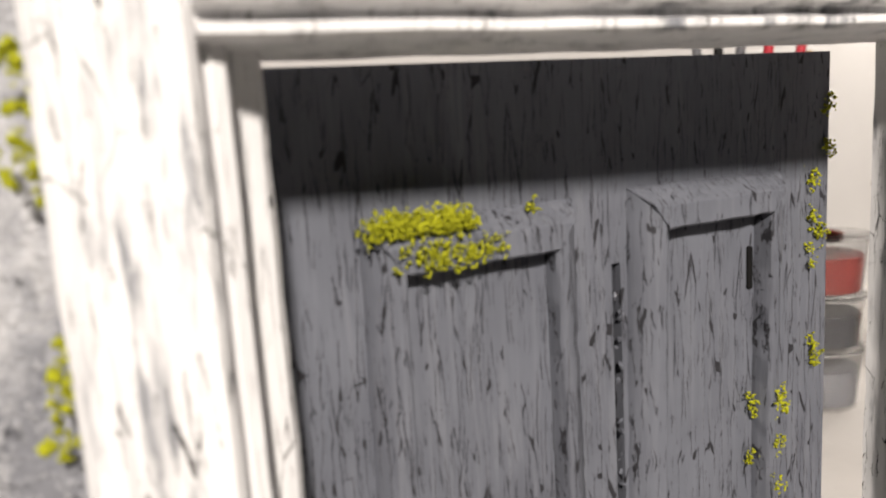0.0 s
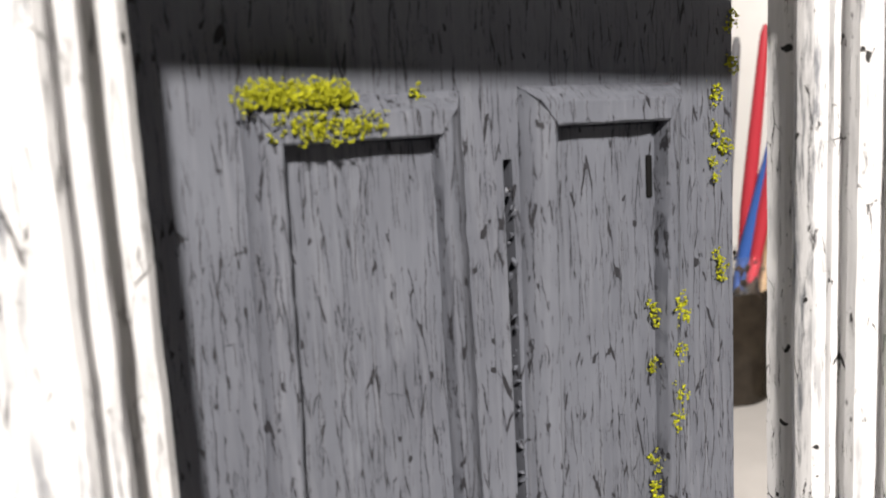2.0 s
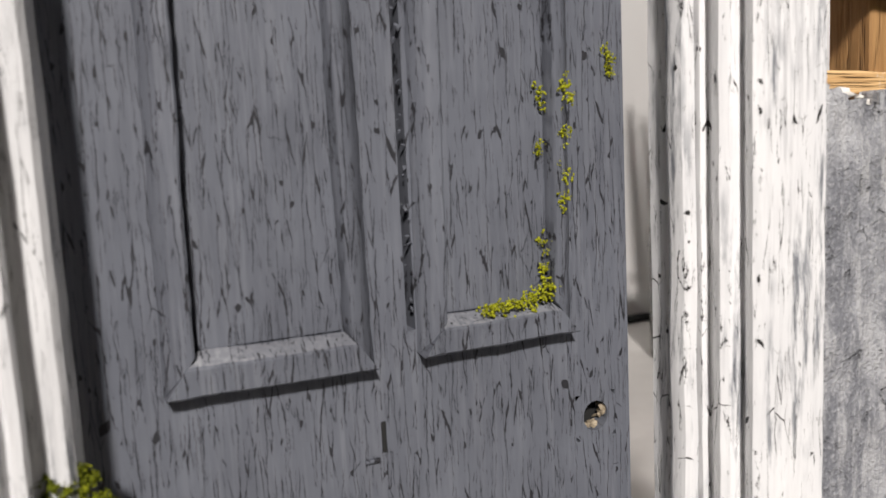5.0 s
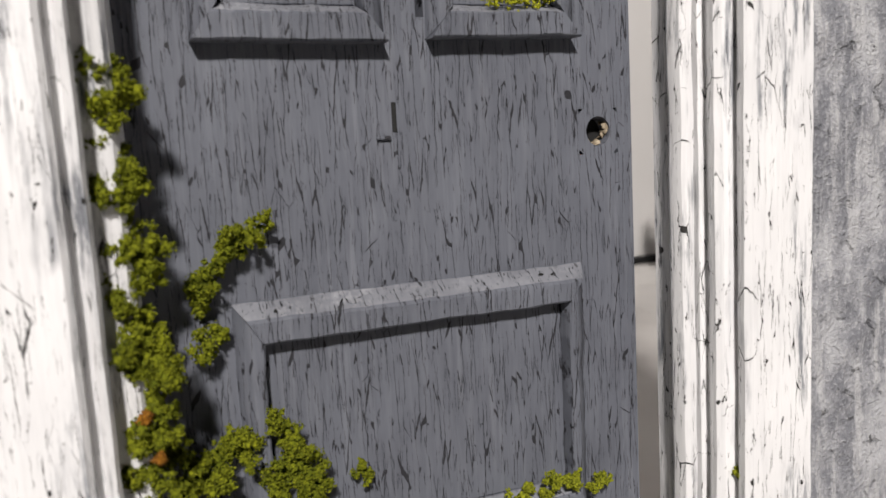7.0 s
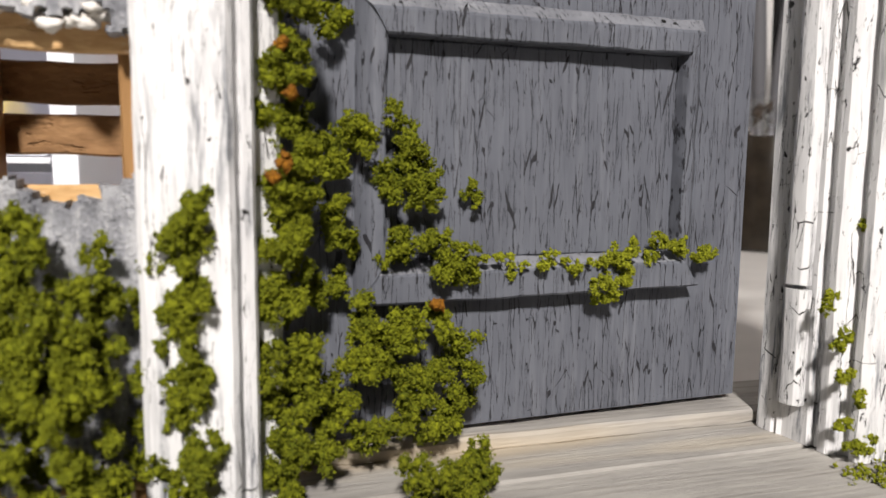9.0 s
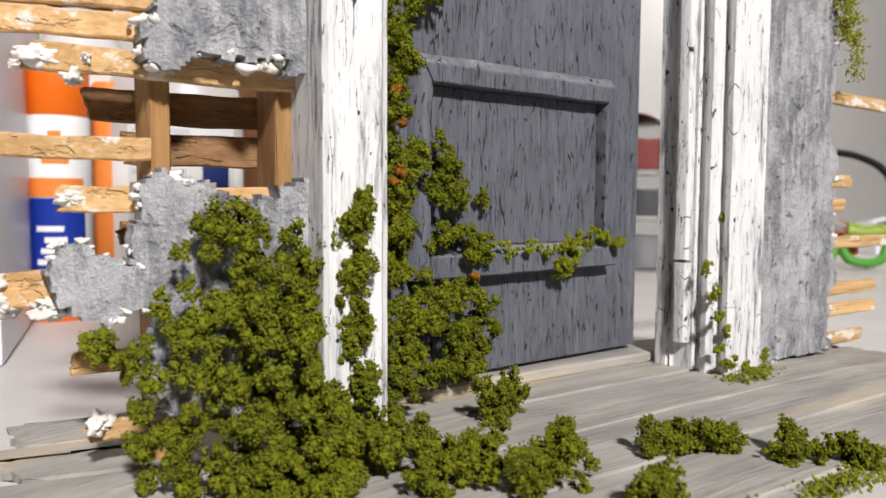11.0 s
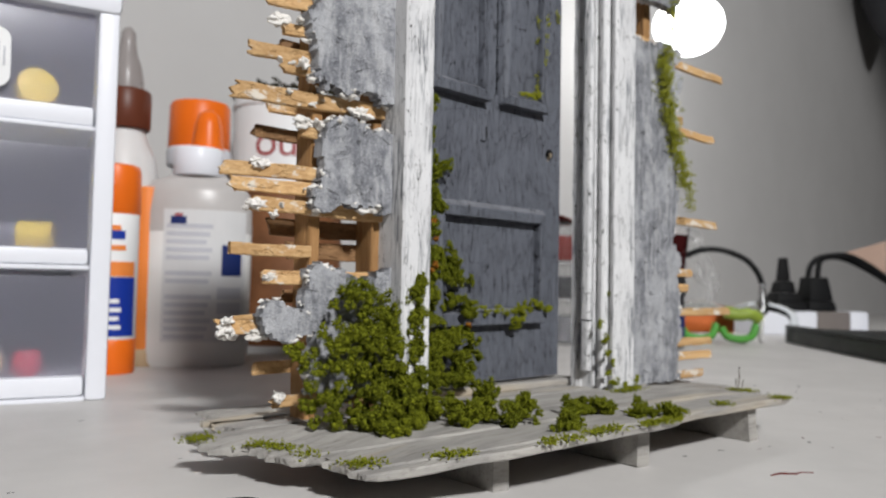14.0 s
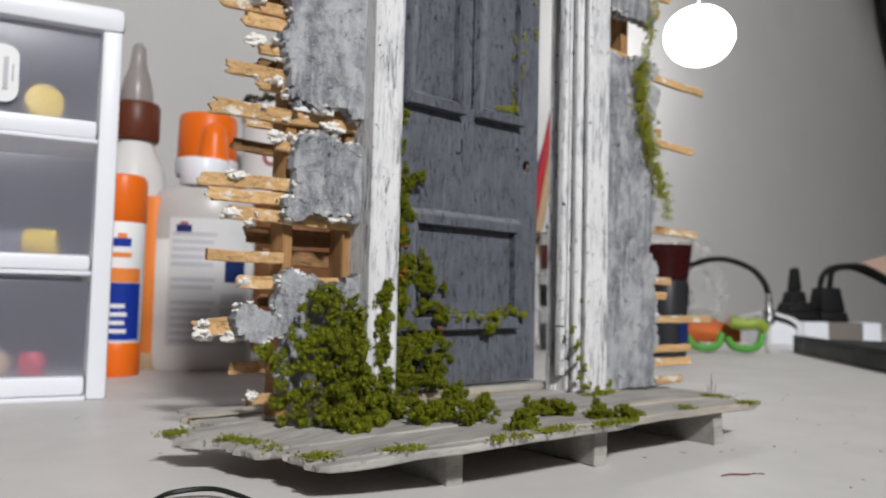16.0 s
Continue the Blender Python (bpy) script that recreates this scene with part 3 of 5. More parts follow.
def frame_moulding(corners, upright, lying, proud, seed):
    """The four mitred strips round a panel, standing proud of the leaf; corners run from the lower left."""
    inner = [(1, 1), (-1, 1), (-1, -1), (1, -1)]
    for side, section in enumerate(SECTIONS):
        bm = bmesh.new()
        rows = []
        for step in range(33):
            f = step / 32
            row = []
            for t, h in section:
                ends = []
                for e in (side, (side + 1) % 4):
                    ends.append(Vector((corners[e][0] + inner[e][0] * upright * t, FACE + 0.0002 - (proud + 0.0002) * h, corners[e][1] + inner[e][1] * lying * t)))
                p = ends[0].lerp(ends[1], f)
                p += noise.noise_vector(p * 260 + Vector((seed, 0, side))) * 0.00022 + noise.noise_vector(p * 900 + Vector((seed, 3, side))) * 0.00010
                row.append(bm.verts.new(p))
            rows.append(row)
        for one, two in zip(rows, rows[1:]):
            for i in range(len(section) - 1):
                bm.faces.new((one[i], one[i + 1], two[i + 1], two[i]))
        bm.faces.new(rows[0])
        bm.faces.new(rows[-1])
        strip = smooth(part("moulding", bm, GREY_PAINT, door), 35)
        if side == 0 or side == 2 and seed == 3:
            # the sloping upper edge gets the paler grey paint
            strip.data.materials.append(PALE_GREY)
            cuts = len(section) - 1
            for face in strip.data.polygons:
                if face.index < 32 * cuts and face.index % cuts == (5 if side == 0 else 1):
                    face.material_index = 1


def panel_field(x0, x1, z0, z1):
    bm = box((x0, FACE - 0.0004, z0), (x1, FACE + 0.001, z1), 0.0002)
    part("panel", bm, GREY_PAINT, door)


frame_moulding([(0.0298, 0.1252), (0.0590, 0.1250), (0.0585, 0.1966), (0.0308, 0.1964)], 0.0042, 0.0056, 0.0036, 1)
frame_moulding([(0.0660, 0.1256), (0.0930, 0.1258), (0.0942, 0.1970), (0.0672, 0.1970)], 0.0042, 0.0054, 0.0036, 2)
frame_moulding([(0.0318, 0.0405), (0.0928, 0.0408), (0.0932, 0.0866), (0.0322, 0.0866)], 0.0042, 0.0062, 0.0038, 3)
panel_field(0.0345, 0.0545, 0.1308, 0.1908)
panel_field(0.0706, 0.0892, 0.1312, 0.1914)
panel_field(0.0364, 0.0884, 0.0470, 0.0802)
# chips out of the paint on the lower panel's upper moulding
rng = random.Random(6)
nicks = [(x + rng.gauss(0, 0.0012), FACE - 0.0022, 0.0850 + rng.gauss(0, 0.0004), rng.uniform(0.00015, 0.0004)) for x in (0.0385, 0.0455, 0.0470, 0.0620, 0.0860, 0.0875) for _ in range(3)]
tagged(lumps("chipped_paint", nicks, HOLE_SHADE_AND_CHIPS, door, CHIPS, 13), kind="stuff")
plug = lathe([(HR * 1.02, 0.0), (HR * 1.02, 0.0008)], (0, 0, 0), 24)
bmesh.ops.transform(plug, matrix=Matrix.Translation((HX, BACK - 0.0006, HZ)) @ Matrix.Rotation(radians(90), 4, "X"), verts=plug.verts)
# closes the hole from behind, with the shade inside put into its colour
part("hole_bottom", plug, HOLE_SHADE_AND_CHIPS, door, "dark disc closing the empty knob hole, coloured as its shade")
tear = [(HX + 0.0023 * math.cos(a), FACE + rng.uniform(0.0008, 0.0032), HZ + 0.0024 * math.sin(a), rng.uniform(0.0003, 0.0007)) for a in [rng.uniform(-2.3, 0.6) for _ in range(26)]]
tagged(lumps("torn_wood", tear, HOLE_WOOD, door, CHIPS, 14), "torn pale wood inside the knob hole", kind="stuff")
part("paint_flake", box((0.0568, FACE - 0.0007, 0.1101), (0.0592, FACE + 0.0002, 0.1107), 0.0002), GREY_PAINT, door, "lifted flake of grey paint")
# no opening here: a raised strip carries the slot's shade in its black
part("slot", box((0.0879, FACE - 0.0008, 0.1806), (0.0889, FACE + 0.0005, 0.1868), 0.0003), SLOT_SHADE, door, "raised black strip beside the panel, coloured as a slot's shade")
# keyhole as a surface strip, its inner shade painted dark
part("keyhole", box((0.0596, FACE - 0.0002, 0.1112), (0.0604, FACE + 0.0005, 0.1160), 0.0002), HOLE_SHADE_AND_CHIPS, door, "narrow dark strip coloured as the keyhole's shade")
smooth(part("threshold", sweep(rounded(0.0868, 0.0990, DECK - 0.0002, DECK + 0.0026, 0.0006, 3), "x", 0.0200, 0.1050, 24, 0.0003, (0.001, 0.003), 61), PLANK_WOOD, platform, "bare grey wooden threshold strip under the door"), 35)


# ---- lath and plaster walls ----
def plaster_patch(name, parent, x0, x1, z0, z1, y, slope, thick, seed, bite, left=True, right=False, top=True, bottom=True, cell=0.00075):
    """A slab of plaster with broken edges on the open sides."""
    nx, nz = int((x1 - x0) / cell), int((z1 - z0) / cell)
    inside = {}
    for i in range(nx):
        for k in range(nz):
            x, z = x0 + (i + 0.5) * cell, z0 + (k + 0.5) * cell
            gap = [bite * 2]
            if left:
                gap.append(x - x0)
            if right:
                gap.append(x1 - x)
            if bottom:
                gap.append(z - z0)
            if top:
                gap.append(z1 - z)
            rough = noise.noise(Vector((x * 110, seed * 7.7, z * 110))) * (1.7 if right else 0.9) + noise.noise(Vector((x * 420, seed * 3.3, z * 420))) * 0.45
            inside[i, k] = min(gap) > bite * (0.75 + rough)
    # only the piece that hangs together stays on the wall
    left_over, largest = {c for c, keep in inside.items() if keep}, set()
    while left_over:
        queue, piece = [left_over.pop()], set()
        while queue:
            i, k = queue.pop()
            piece.add((i, k))
            for c in ((i - 1, k), (i + 1, k), (i, k - 1), (i, k + 1)):
                if c in left_over:
                    left_over.discard(c)
                    queue.append(c)
        if len(piece) > len(largest):
            largest = piece
    inside = {c: c in largest for c in inside}
    bm = bmesh.new()
    verts = {}

    def vert(i, k, back):
        if (i, k, back) not in verts:
            x, z = x0 + i * cell, z0 + k * cell
            p = Vector((x, y + slope * (x - x0) + (thick if back else 0), z))
            q = Vector((x * 150, seed, z * 150))
            if not back:
                p.y += noise.noise(q) * 0.0006 + noise.noise(q * 5) * 0.00025
            p.x += noise.noise(q * 4 + Vector((9, 0, 0))) * cell * 0.8
            p.z += noise.noise(q * 4 + Vector((0, 9, 0))) * cell * 0.8
            verts[i, k, back] = bm.verts.new(p)
        return verts[i, k, back]

    rim = []
    for (i, k), keep in inside.items():
        if not keep:
            continue
        bm.faces.new((vert(i, k, 0), vert(i + 1, k, 0), vert(i + 1, k + 1, 0), vert(i, k + 1, 0)))
        bm.faces.new((vert(i, k, 1), vert(i, k + 1, 1), vert(i + 1, k + 1, 1), vert(i + 1, k, 1)))
        for di, dk, a, b in ((-1, 0, (i, k), (i, k + 1)), (1, 0, (i + 1, k), (i + 1, k + 1)), (0, -1, (i, k), (i + 1, k)), (0, 1, (i, k + 1), (i + 1, k + 1))):
            if not inside.get((i + di, k + dk)):
                bm.faces.new((vert(*a, 0), vert(*b, 0), vert(*b, 1), vert(*a, 1)))
                at = vert(*a, 0).co
                if left and i < nx - 2 or right and i > 2:
                    rim.append((at.x, at.y, at.z))
    slab_ob = smooth(part(name, bm, PLASTER, parent), 60)
    rng = random.Random(seed)
    bits = []
    for x, yy, z in rim:
        if rng.random() < 0.5 and noise.noise(Vector((x * 130, seed, z * 130))) > -0.05:
            for _ in range(rng.randint(1, 2)):
                bits.append((x + rng.gauss(0, 0.0005), yy + thick * rng.uniform(0.05, 0.9), z + rng.gauss(0, 0.0005), rng.choice((0.0003, 0.0004, 0.0005, 0.0006, 0.0009, 0.0013))))
    if bits:
        crumbs = lumps("broken_edge", bits, PLASTER_WHITE, parent, CHUNKS, seed)
        crumbs.data.shade_smooth()
        tagged(crumbs, "crumbling white broken plaster edge", kind="stuff")
    return slab_ob


def lath(parent, x0, x1, z, y, seed, h=0.0038, d=0.0020, ragged=(0.0055, 0.0), drop=0.0, material=None):
    bm = sweep([(b, a) for a, b in rounded(-h / 2, h / 2, 0, d, 0.0003, 7)], "x", x0, x1, 16, 0.00035, ragged, seed, freq=130)
    slope = Matrix.Rotation(radians(drop), 4, "Y")
    bmesh.ops.transform(bm, verts=bm.verts, matrix=Matrix.Translation((x1, y, z)) @ slope @ Matrix.Translation((-x1, 0, 0)))
    return smooth(part("lath", bm, material or LATH_WOOD, parent), 35)


wall_left = thing("lath_wall", (-0.02, 0.078, DECK), "broken miniature lath wall with grey plaster beside the hinge jamb", "lath wall", kind="thing", turned=True)
for i, x in enumerate((-0.0265, -0.0040)):
    smooth(part("stud", sweep(rounded(x - 0.0019, x + 0.0019, 0.0772, 0.0860, 0.0003, 1), "z", DECK, 0.226, 12, 0.0002, seed=70 + i), STUD_WOOD, wall_left), 35)
FRONT_LATHS = [(0.0209, -0.0415, 1.0), (0.0412, -0.0590, 2.0), (0.0462, -0.0540, -2.5), (0.0567, -0.0452, 0.0), (0.0643, -0.0555, 0.4), (0.0765, -0.0500, 1.0), (0.0826, -0.0560, -0.5),
               (0.0882, -0.0585, -2.0), (0.0985, -0.0340, 2.0), (0.1095, -0.0557, -1.5), (0.1195, -0.0410, -3.0), (0.1222, -0.0510, -2.0), (0.1310, -0.0420, -4.0), (0.1385, -0.0470, -3.0),
               (0.1430, -0.0540, -3.0), (0.1530, -0.0500, 0.5), (0.1625, -0.0440, -1.0), (0.1730, -0.0530, 1.0), (0.1830, -0.0410, 0.0), (0.1935, -0.0500, -1.0), (0.2040, -0.0460, 1.0), (0.2140, -0.0510, 0.0)]
for i, (z, x0, drop) in enumerate(FRONT_LATHS):
    lath(wall_left, x0, -0.0285 if z in (0.0643, 0.0706) else -0.0012, z, 0.0752, 80 + i, h=0.0048 if z == 0.1095 else 0.0040 if i % 4 else 0.0034, drop=drop)
# lumps of plaster that still cling to the laths
rng = random.Random(31)
CLING = [(0.0765, -0.0500, -0.0330, 150), (0.0412, -0.0590, -0.0440, 110), (0.0462, -0.0540, -0.0440, 40), (0.0882, -0.0585, -0.0430, 45), (0.1095, -0.0420, -0.0350, 30), (0.0567, -0.0460, -0.0330, 25), (0.0209, -0.0415, -0.0360, 24),
         (0.1195, -0.0440, -0.0330, 70), (0.1310, -0.0430, -0.0330, 80), (0.1430, -0.0480, -0.0340, 60), (0.1020, -0.0330, -0.0220, 90), (0.1070, -0.0300, -0.0040, 110)]
bits = []
for z, x0, x1, count in CLING:
    for _ in range(count // 22):
        x, wide = rng.uniform(x0, x1), rng.uniform(0.0008, 0.0026)
        bits.append((x, 0.0754, z - 0.02 * (x - x0) + rng.gauss(0, 0.0007), wide))
residue = lumps("plaster_residue", bits, PLASTER_WHITE, wall_left, ROCKS, 7)
residue.data.shade_smooth()
tagged(residue, "white plaster lumps clinging to the laths", kind="stuff")
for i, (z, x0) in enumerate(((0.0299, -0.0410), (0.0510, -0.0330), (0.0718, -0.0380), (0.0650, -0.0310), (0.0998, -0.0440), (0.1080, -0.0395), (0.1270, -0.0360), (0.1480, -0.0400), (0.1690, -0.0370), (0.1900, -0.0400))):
    lath(wall_left, x0, -0.0012, z, 0.0862, 120 + i, h=0.0054 if 0.06 < z < 0.08 else 0.0038, material=LATH_WOOD if z in (0.0299, 0.1080, 0.1480) else SHADE_TINTED_LATH)
plaster_patch("plaster", wall_left, -0.0350, -0.0010, 0.1090, 0.2260, 0.0705, 0.0, 0.0046, 1, 0.0042, top=False)
plaster_patch("plaster", wall_left, -0.0315, -0.0010, 0.0750, 0.1055, 0.0705, 0.0, 0.0046, 2, 0.0038)
plaster_patch("plaster", wall_left, -0.0345, -0.0010, 0.0200, 0.0620, 0.0705, 0.0, 0.0046, 3, 0.0042)
plaster_patch("plaster", wall_left, -0.0490, -0.0240, 0.0375, 0.0510, 0.0705, 0.0, 0.0046, 4, 0.0036)

wall_right = thing("lath_wall", (0.14, 0.075, DECK), "broken miniature lath wall with grey plaster beside the latch jamb", "lath wall", kind="thing", turned=True)
for i, x in enumerate((0.1205, 0.1395)):
    smooth(part("stud", sweep(rounded(x - 0.0024, x + 0.0024, 0.0768, 0.0850, 0.0003, 1), "z", DECK, 0.226, 12, 0.0002, seed=75 + i), STUD_WOOD, wall_right), 35)
RIGHT_LATHS = [(0.0165, 0.1830), (0.0250, 0.1905), (0.0312, 0.1910), (0.0449, 0.2070), (0.0560, 0.1705), (0.0628, 0.1735), (0.0770, 0.1560), (0.0859, 0.1950), (0.0940, 0.1580), (0.1060, 0.1560),
               (0.1160, 0.1570), (0.1270, 0.1920), (0.1325, 0.1650), (0.1454, 0.1610), (0.1580, 0.2000), (0.1625, 0.1640), (0.1890, 0.1640), (0.1985, 0.1720), (0.2080, 0.1800), (0.2180, 0.1700)]
for i, (z, x1) in enumerate(RIGHT_LATHS):
    lath(wall_right, 0.1169, x1, z, 0.0744, 150 + i, h=0.0036, ragged=(0.0, 0.003), drop=(0.9, -0.8, 0.3, 1.2)[i % 4] if z > 0.07 else 0.0)
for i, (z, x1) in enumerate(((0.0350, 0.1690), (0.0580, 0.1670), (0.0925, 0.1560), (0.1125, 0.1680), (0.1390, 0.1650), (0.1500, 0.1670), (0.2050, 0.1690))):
    lath(wall_right, 0.1169, x1, z, 0.0852, 190 + i, ragged=(0.0, 0.002), material=SHADE_TINTED_LATH)
plaster_patch("plaster", wall_right, 0.1168, 0.1580, DECK + 0.0004, 0.1640, 0.0696, 0.0, 0.0046, 5, 0.0052, left=False, right=True, bottom=False)
plaster_patch("plaster", wall_right, 0.1168, 0.1540, 0.1760, 0.2260, 0.0696, 0.0, 0.0046, 6, 0.0034, left=False, right=True, top=False)

# ---- moss and foliage ----
def moss(name, heads, material, label, crumb=0.00021, density=1.0, seed=0):
    hearts, grains = clump_spots(heads, crumb, density, seed)
    ob = lumps(name, hearts + grains, material, None, CRUMBS, seed, HEARTS, len(hearts))
    ob.data.shade_smooth()
    return single(ob, label, "moss", "moss clumps", "stuff")


def scatter(name, places, material, label, count, spread, crumb, seed, lift=0.0006):
    """Loose crumbs round places (x, y, z), in small knots."""
    rng = random.Random(seed)
    spots = []
    for x, y, z in places:
        for _ in range(count):
            c = [x + rng.gauss(0, spread[0]), y + rng.gauss(0, spread[1]), z + rng.gauss(0, spread[2])]
            for _ in range(rng.randint(2, 5)):
                spots.append((c[0] + rng.gauss(0, crumb), c[1] + rng.gauss(0, lift * 0.4), c[2] + rng.gauss(0, min(crumb, spread[2] + lift * 0.4)), crumb * rng.uniform(0.45, 1.2)))
    ob = lumps(name, spots, material, None, CRUMBS, seed)
    ob.data.shade_smooth()
    return single(ob, label, "moss", "moss clumps", "stuff")


def tufts(places, count, spread, radius, seed, floor=None, wall=None):
    """A few rounded heads round each of the places (x, y, z)."""
    heads = []
    for i, place in enumerate(places):
        heads += heads_in(place, (spread, spread * 0.7, spread), count, radius, seed + i, floor, wall)
    return heads


def heap(x0, x1, top, foot, count, radius, seed, apart=0.0036):
    """Heads over a heap that leans on a wall: top gives its height against x, foot its reach on the ground."""
    rng = random.Random(seed)
    heads, tries = [], 0
    while len(heads) < count:
        x = rng.uniform(x0, x1)
        high = top[-1][1]
        for (a, ha), (b, hb) in zip(top, top[1:]):
            if a <= x <= b:
                high = ha + (hb - ha) * (x - a) / (b - a)
        f = rng.random() ** 0.9
        z = DECK + 0.0012 + (high - DECK) * f
        if noise.noise(Vector((x * 190, seed, z * 190))) < -0.16:
            continue
        near = min((x - x0) / 0.011, (x1 - x) / 0.010, 1.0)
        reach = (foot * (1 - f) ** 0.8 + 0.0035) * (0.22 + 0.78 * near)
        head = (x, 0.0685 - reach * rng.uniform(0.45, 1.12), z, radius * rng.uniform(0.65, 1.3))
        tries += 1
        if tries < 4000 and any((head[0] - h[0]) ** 2 + (head[1] - h[1]) ** 2 + (head[2] - h[2]) ** 2 < apart ** 2 for h in heads):
            continue
        heads.append(head)
    return heads


BUSH = heap(-0.0325, 0.0006, [(-0.0325, 0.030), (-0.0310, 0.037), (-0.0270, 0.048), (-0.0190, 0.0545), (-0.0100, 0.0535), (-0.0030, 0.0510), (0.0006, 0.0480)], 0.0195, 104, 0.0026, 1, 0.0044)
BUSH += heads_in((-0.0385, 0.0620, 0.0365), (0.0040, 0.0030, 0.0018), 5, 0.0017, 4) + heads_in((-0.0140, 0.0510, 0.0175), (0.0120, 0.0035, 0.0012), 16, 0.0020, 3, DECK)
moss("foam_bush", BUSH, MOSS_DARK, "dense dark green foam bush heaped against the broken wall", 0.00023, 1.0, seed=1)

ON_JAMB = tufts([(0.0060 + 0.0018 * math.sin(i * 2.3), 0.0636, 0.0572 - 0.0031 * i) for i in range(12)], 4, 0.0034, 0.0017, 10, DECK, 0.0655)
ON_JAMB += tufts([(0.0060, 0.0610, 0.0210), (0.0100, 0.0610, 0.0200), (0.0020, 0.0600, 0.0200), (0.0075, 0.0620, 0.0270)], 4, 0.0026, 0.0018, 25, DECK, 0.0655)
moss("foam_moss", ON_JAMB, MOSS_DARK, "dark green foam moss climbing the white jamb", seed=2)

# up the corner between the jamb and the door
CORNER = tufts([(0.0205 + 0.0010 * math.sin(i * 2.7), 0.0800, 0.0780 - 0.0092 * i) for i in range(7)], 4, 0.0026, 0.0018, 700, DECK, 0.0865)
CORNER += tufts([(0.0166, 0.0752, 0.1180), (0.0170, 0.0752, 0.1120), (0.0174, 0.0754, 0.1055), (0.0178, 0.0756, 0.0990), (0.0184, 0.0758, 0.0925), (0.0190, 0.0758, 0.0860)], 10, 0.0040, 0.0019, 30, DECK, 0.0865)
CORNER += tufts([(0.0190 + 0.0012 * math.sin(i * 1.7), 0.0735, 0.0850 - 0.0048 * i) for i in range(15)], 6, 0.0046, 0.0020, 36, DECK, 0.0865)
moss("foam_ivy", CORNER, MOSS_DARK, "dark green foam ivy in the corner of jamb and door", seed=3)
SPOTS = [(0.0188, 0.0715, 0.0760, 0.0008), (0.0200, 0.0715, 0.0705, 0.0006), (0.0190, 0.0705, 0.0620, 0.0009), (0.0175, 0.0705, 0.0600, 0.0006), (0.0420, 0.0775, 0.0415, 0.0007)]
moss("foam_blossom", SPOTS, MOSS_RUST, "tiny rust-orange foam blossoms in the ivy", 0.0005, seed=4)

ON_DOOR = tufts([(0.0318, 0.0845, 0.0950), (0.0290, 0.0845, 0.0920), (0.0292, 0.0845, 0.0825), (0.0345, 0.0840, 0.0975), (0.0280, 0.0845, 0.0880)], 4, 0.0030, 0.0017, 50, None, 0.0872)
ON_DOOR += tufts([(0.0253, 0.0830, 0.0624), (0.0285, 0.0830, 0.0640), (0.0318, 0.0825, 0.0655), (0.0368, 0.0835, 0.0665), (0.0400, 0.0830, 0.0630), (0.0285, 0.0835, 0.0540), (0.0292, 0.0835, 0.0495), (0.0284, 0.0830, 0.0440), (0.0360, 0.0840, 0.0593), (0.0403, 0.0830, 0.0560), (0.0420, 0.0825, 0.0510),
                  (0.0440, 0.0825, 0.0485), (0.0472, 0.0830, 0.0464), (0.0375, 0.0835, 0.0480)], 4, 0.0030, 0.0019, 60, None, 0.0868)
ON_DOOR += tufts([(0.0327, 0.0800, 0.0395), (0.0361, 0.0795, 0.0365), (0.0400, 0.0795, 0.0385), (0.0440, 0.0800, 0.0359), (0.0460, 0.0805, 0.0305), (0.0455, 0.0805, 0.0250), (0.0310, 0.0790, 0.0328), (0.0277, 0.0780, 0.0289), (0.0250, 0.0770, 0.0235), (0.0310, 0.0770, 0.0235), (0.0361, 0.0790, 0.0247), (0.0420, 0.0800, 0.0220), (0.0380, 0.0795, 0.0300)], 5, 0.0036, 0.0020, 80, DECK, 0.0868)
moss("foam_ivy", ON_DOOR, MOSS_DARK, "dark green foam ivy growing across the grey door", seed=5)
moss("foam_moss", tufts([(0.0490, 0.0848, 0.0580), (0.0500, 0.0848, 0.0560)], 3, 0.0014, 0.0010, 90, None, 0.0870), MOSS_DARK, "small tuft of green foam moss on the door", seed=6)

LEDGE = tufts([(0.0510 + 0.0034 * i, 0.0830, 0.0462 + 0.0008 * math.sin(i * 2.1)) for i in range(8)], 3, 0.0018, 0.0008, 100, None, 0.0872)
LEDGE += tufts([(0.0745, 0.0830, 0.0470), (0.0785, 0.0830, 0.0485), (0.0730, 0.0825, 0.0425), (0.0765, 0.0825, 0.0435), (0.0840, 0.0835, 0.0480), (0.0745, 0.0830, 0.0395), (0.0880, 0.0838, 0.0480), (0.0930, 0.0840, 0.0465)], 5, 0.0024, 0.0011, 110, None, 0.0872)
moss("foam_moss", LEDGE, MOSS_MID, "green foam moss along the bottom moulding of the door", 0.0002, seed=7)

ON_DECK = [(-0.006, 0.055), (0.000, 0.052), (0.0048, 0.0556), (0.006, 0.048), (0.006, 0.043), (0.0132, 0.042), (0.012, 0.050), (0.018, 0.046), (0.0165, 0.036), (0.022, 0.050), (0.0235, 0.040), (0.026, 0.0345), (0.029, 0.041), (0.014, 0.056), (0.036, 0.065), (0.040, 0.067), (0.045, 0.071)]
moss("foam_moss", tufts([(x, y, DECK + 0.0034) for x, y in ON_DECK], 6, 0.0040, 0.0019, 120, DECK), MOSS_DARK, "ragged row of dark green foam moss along the porch planks", seed=8)
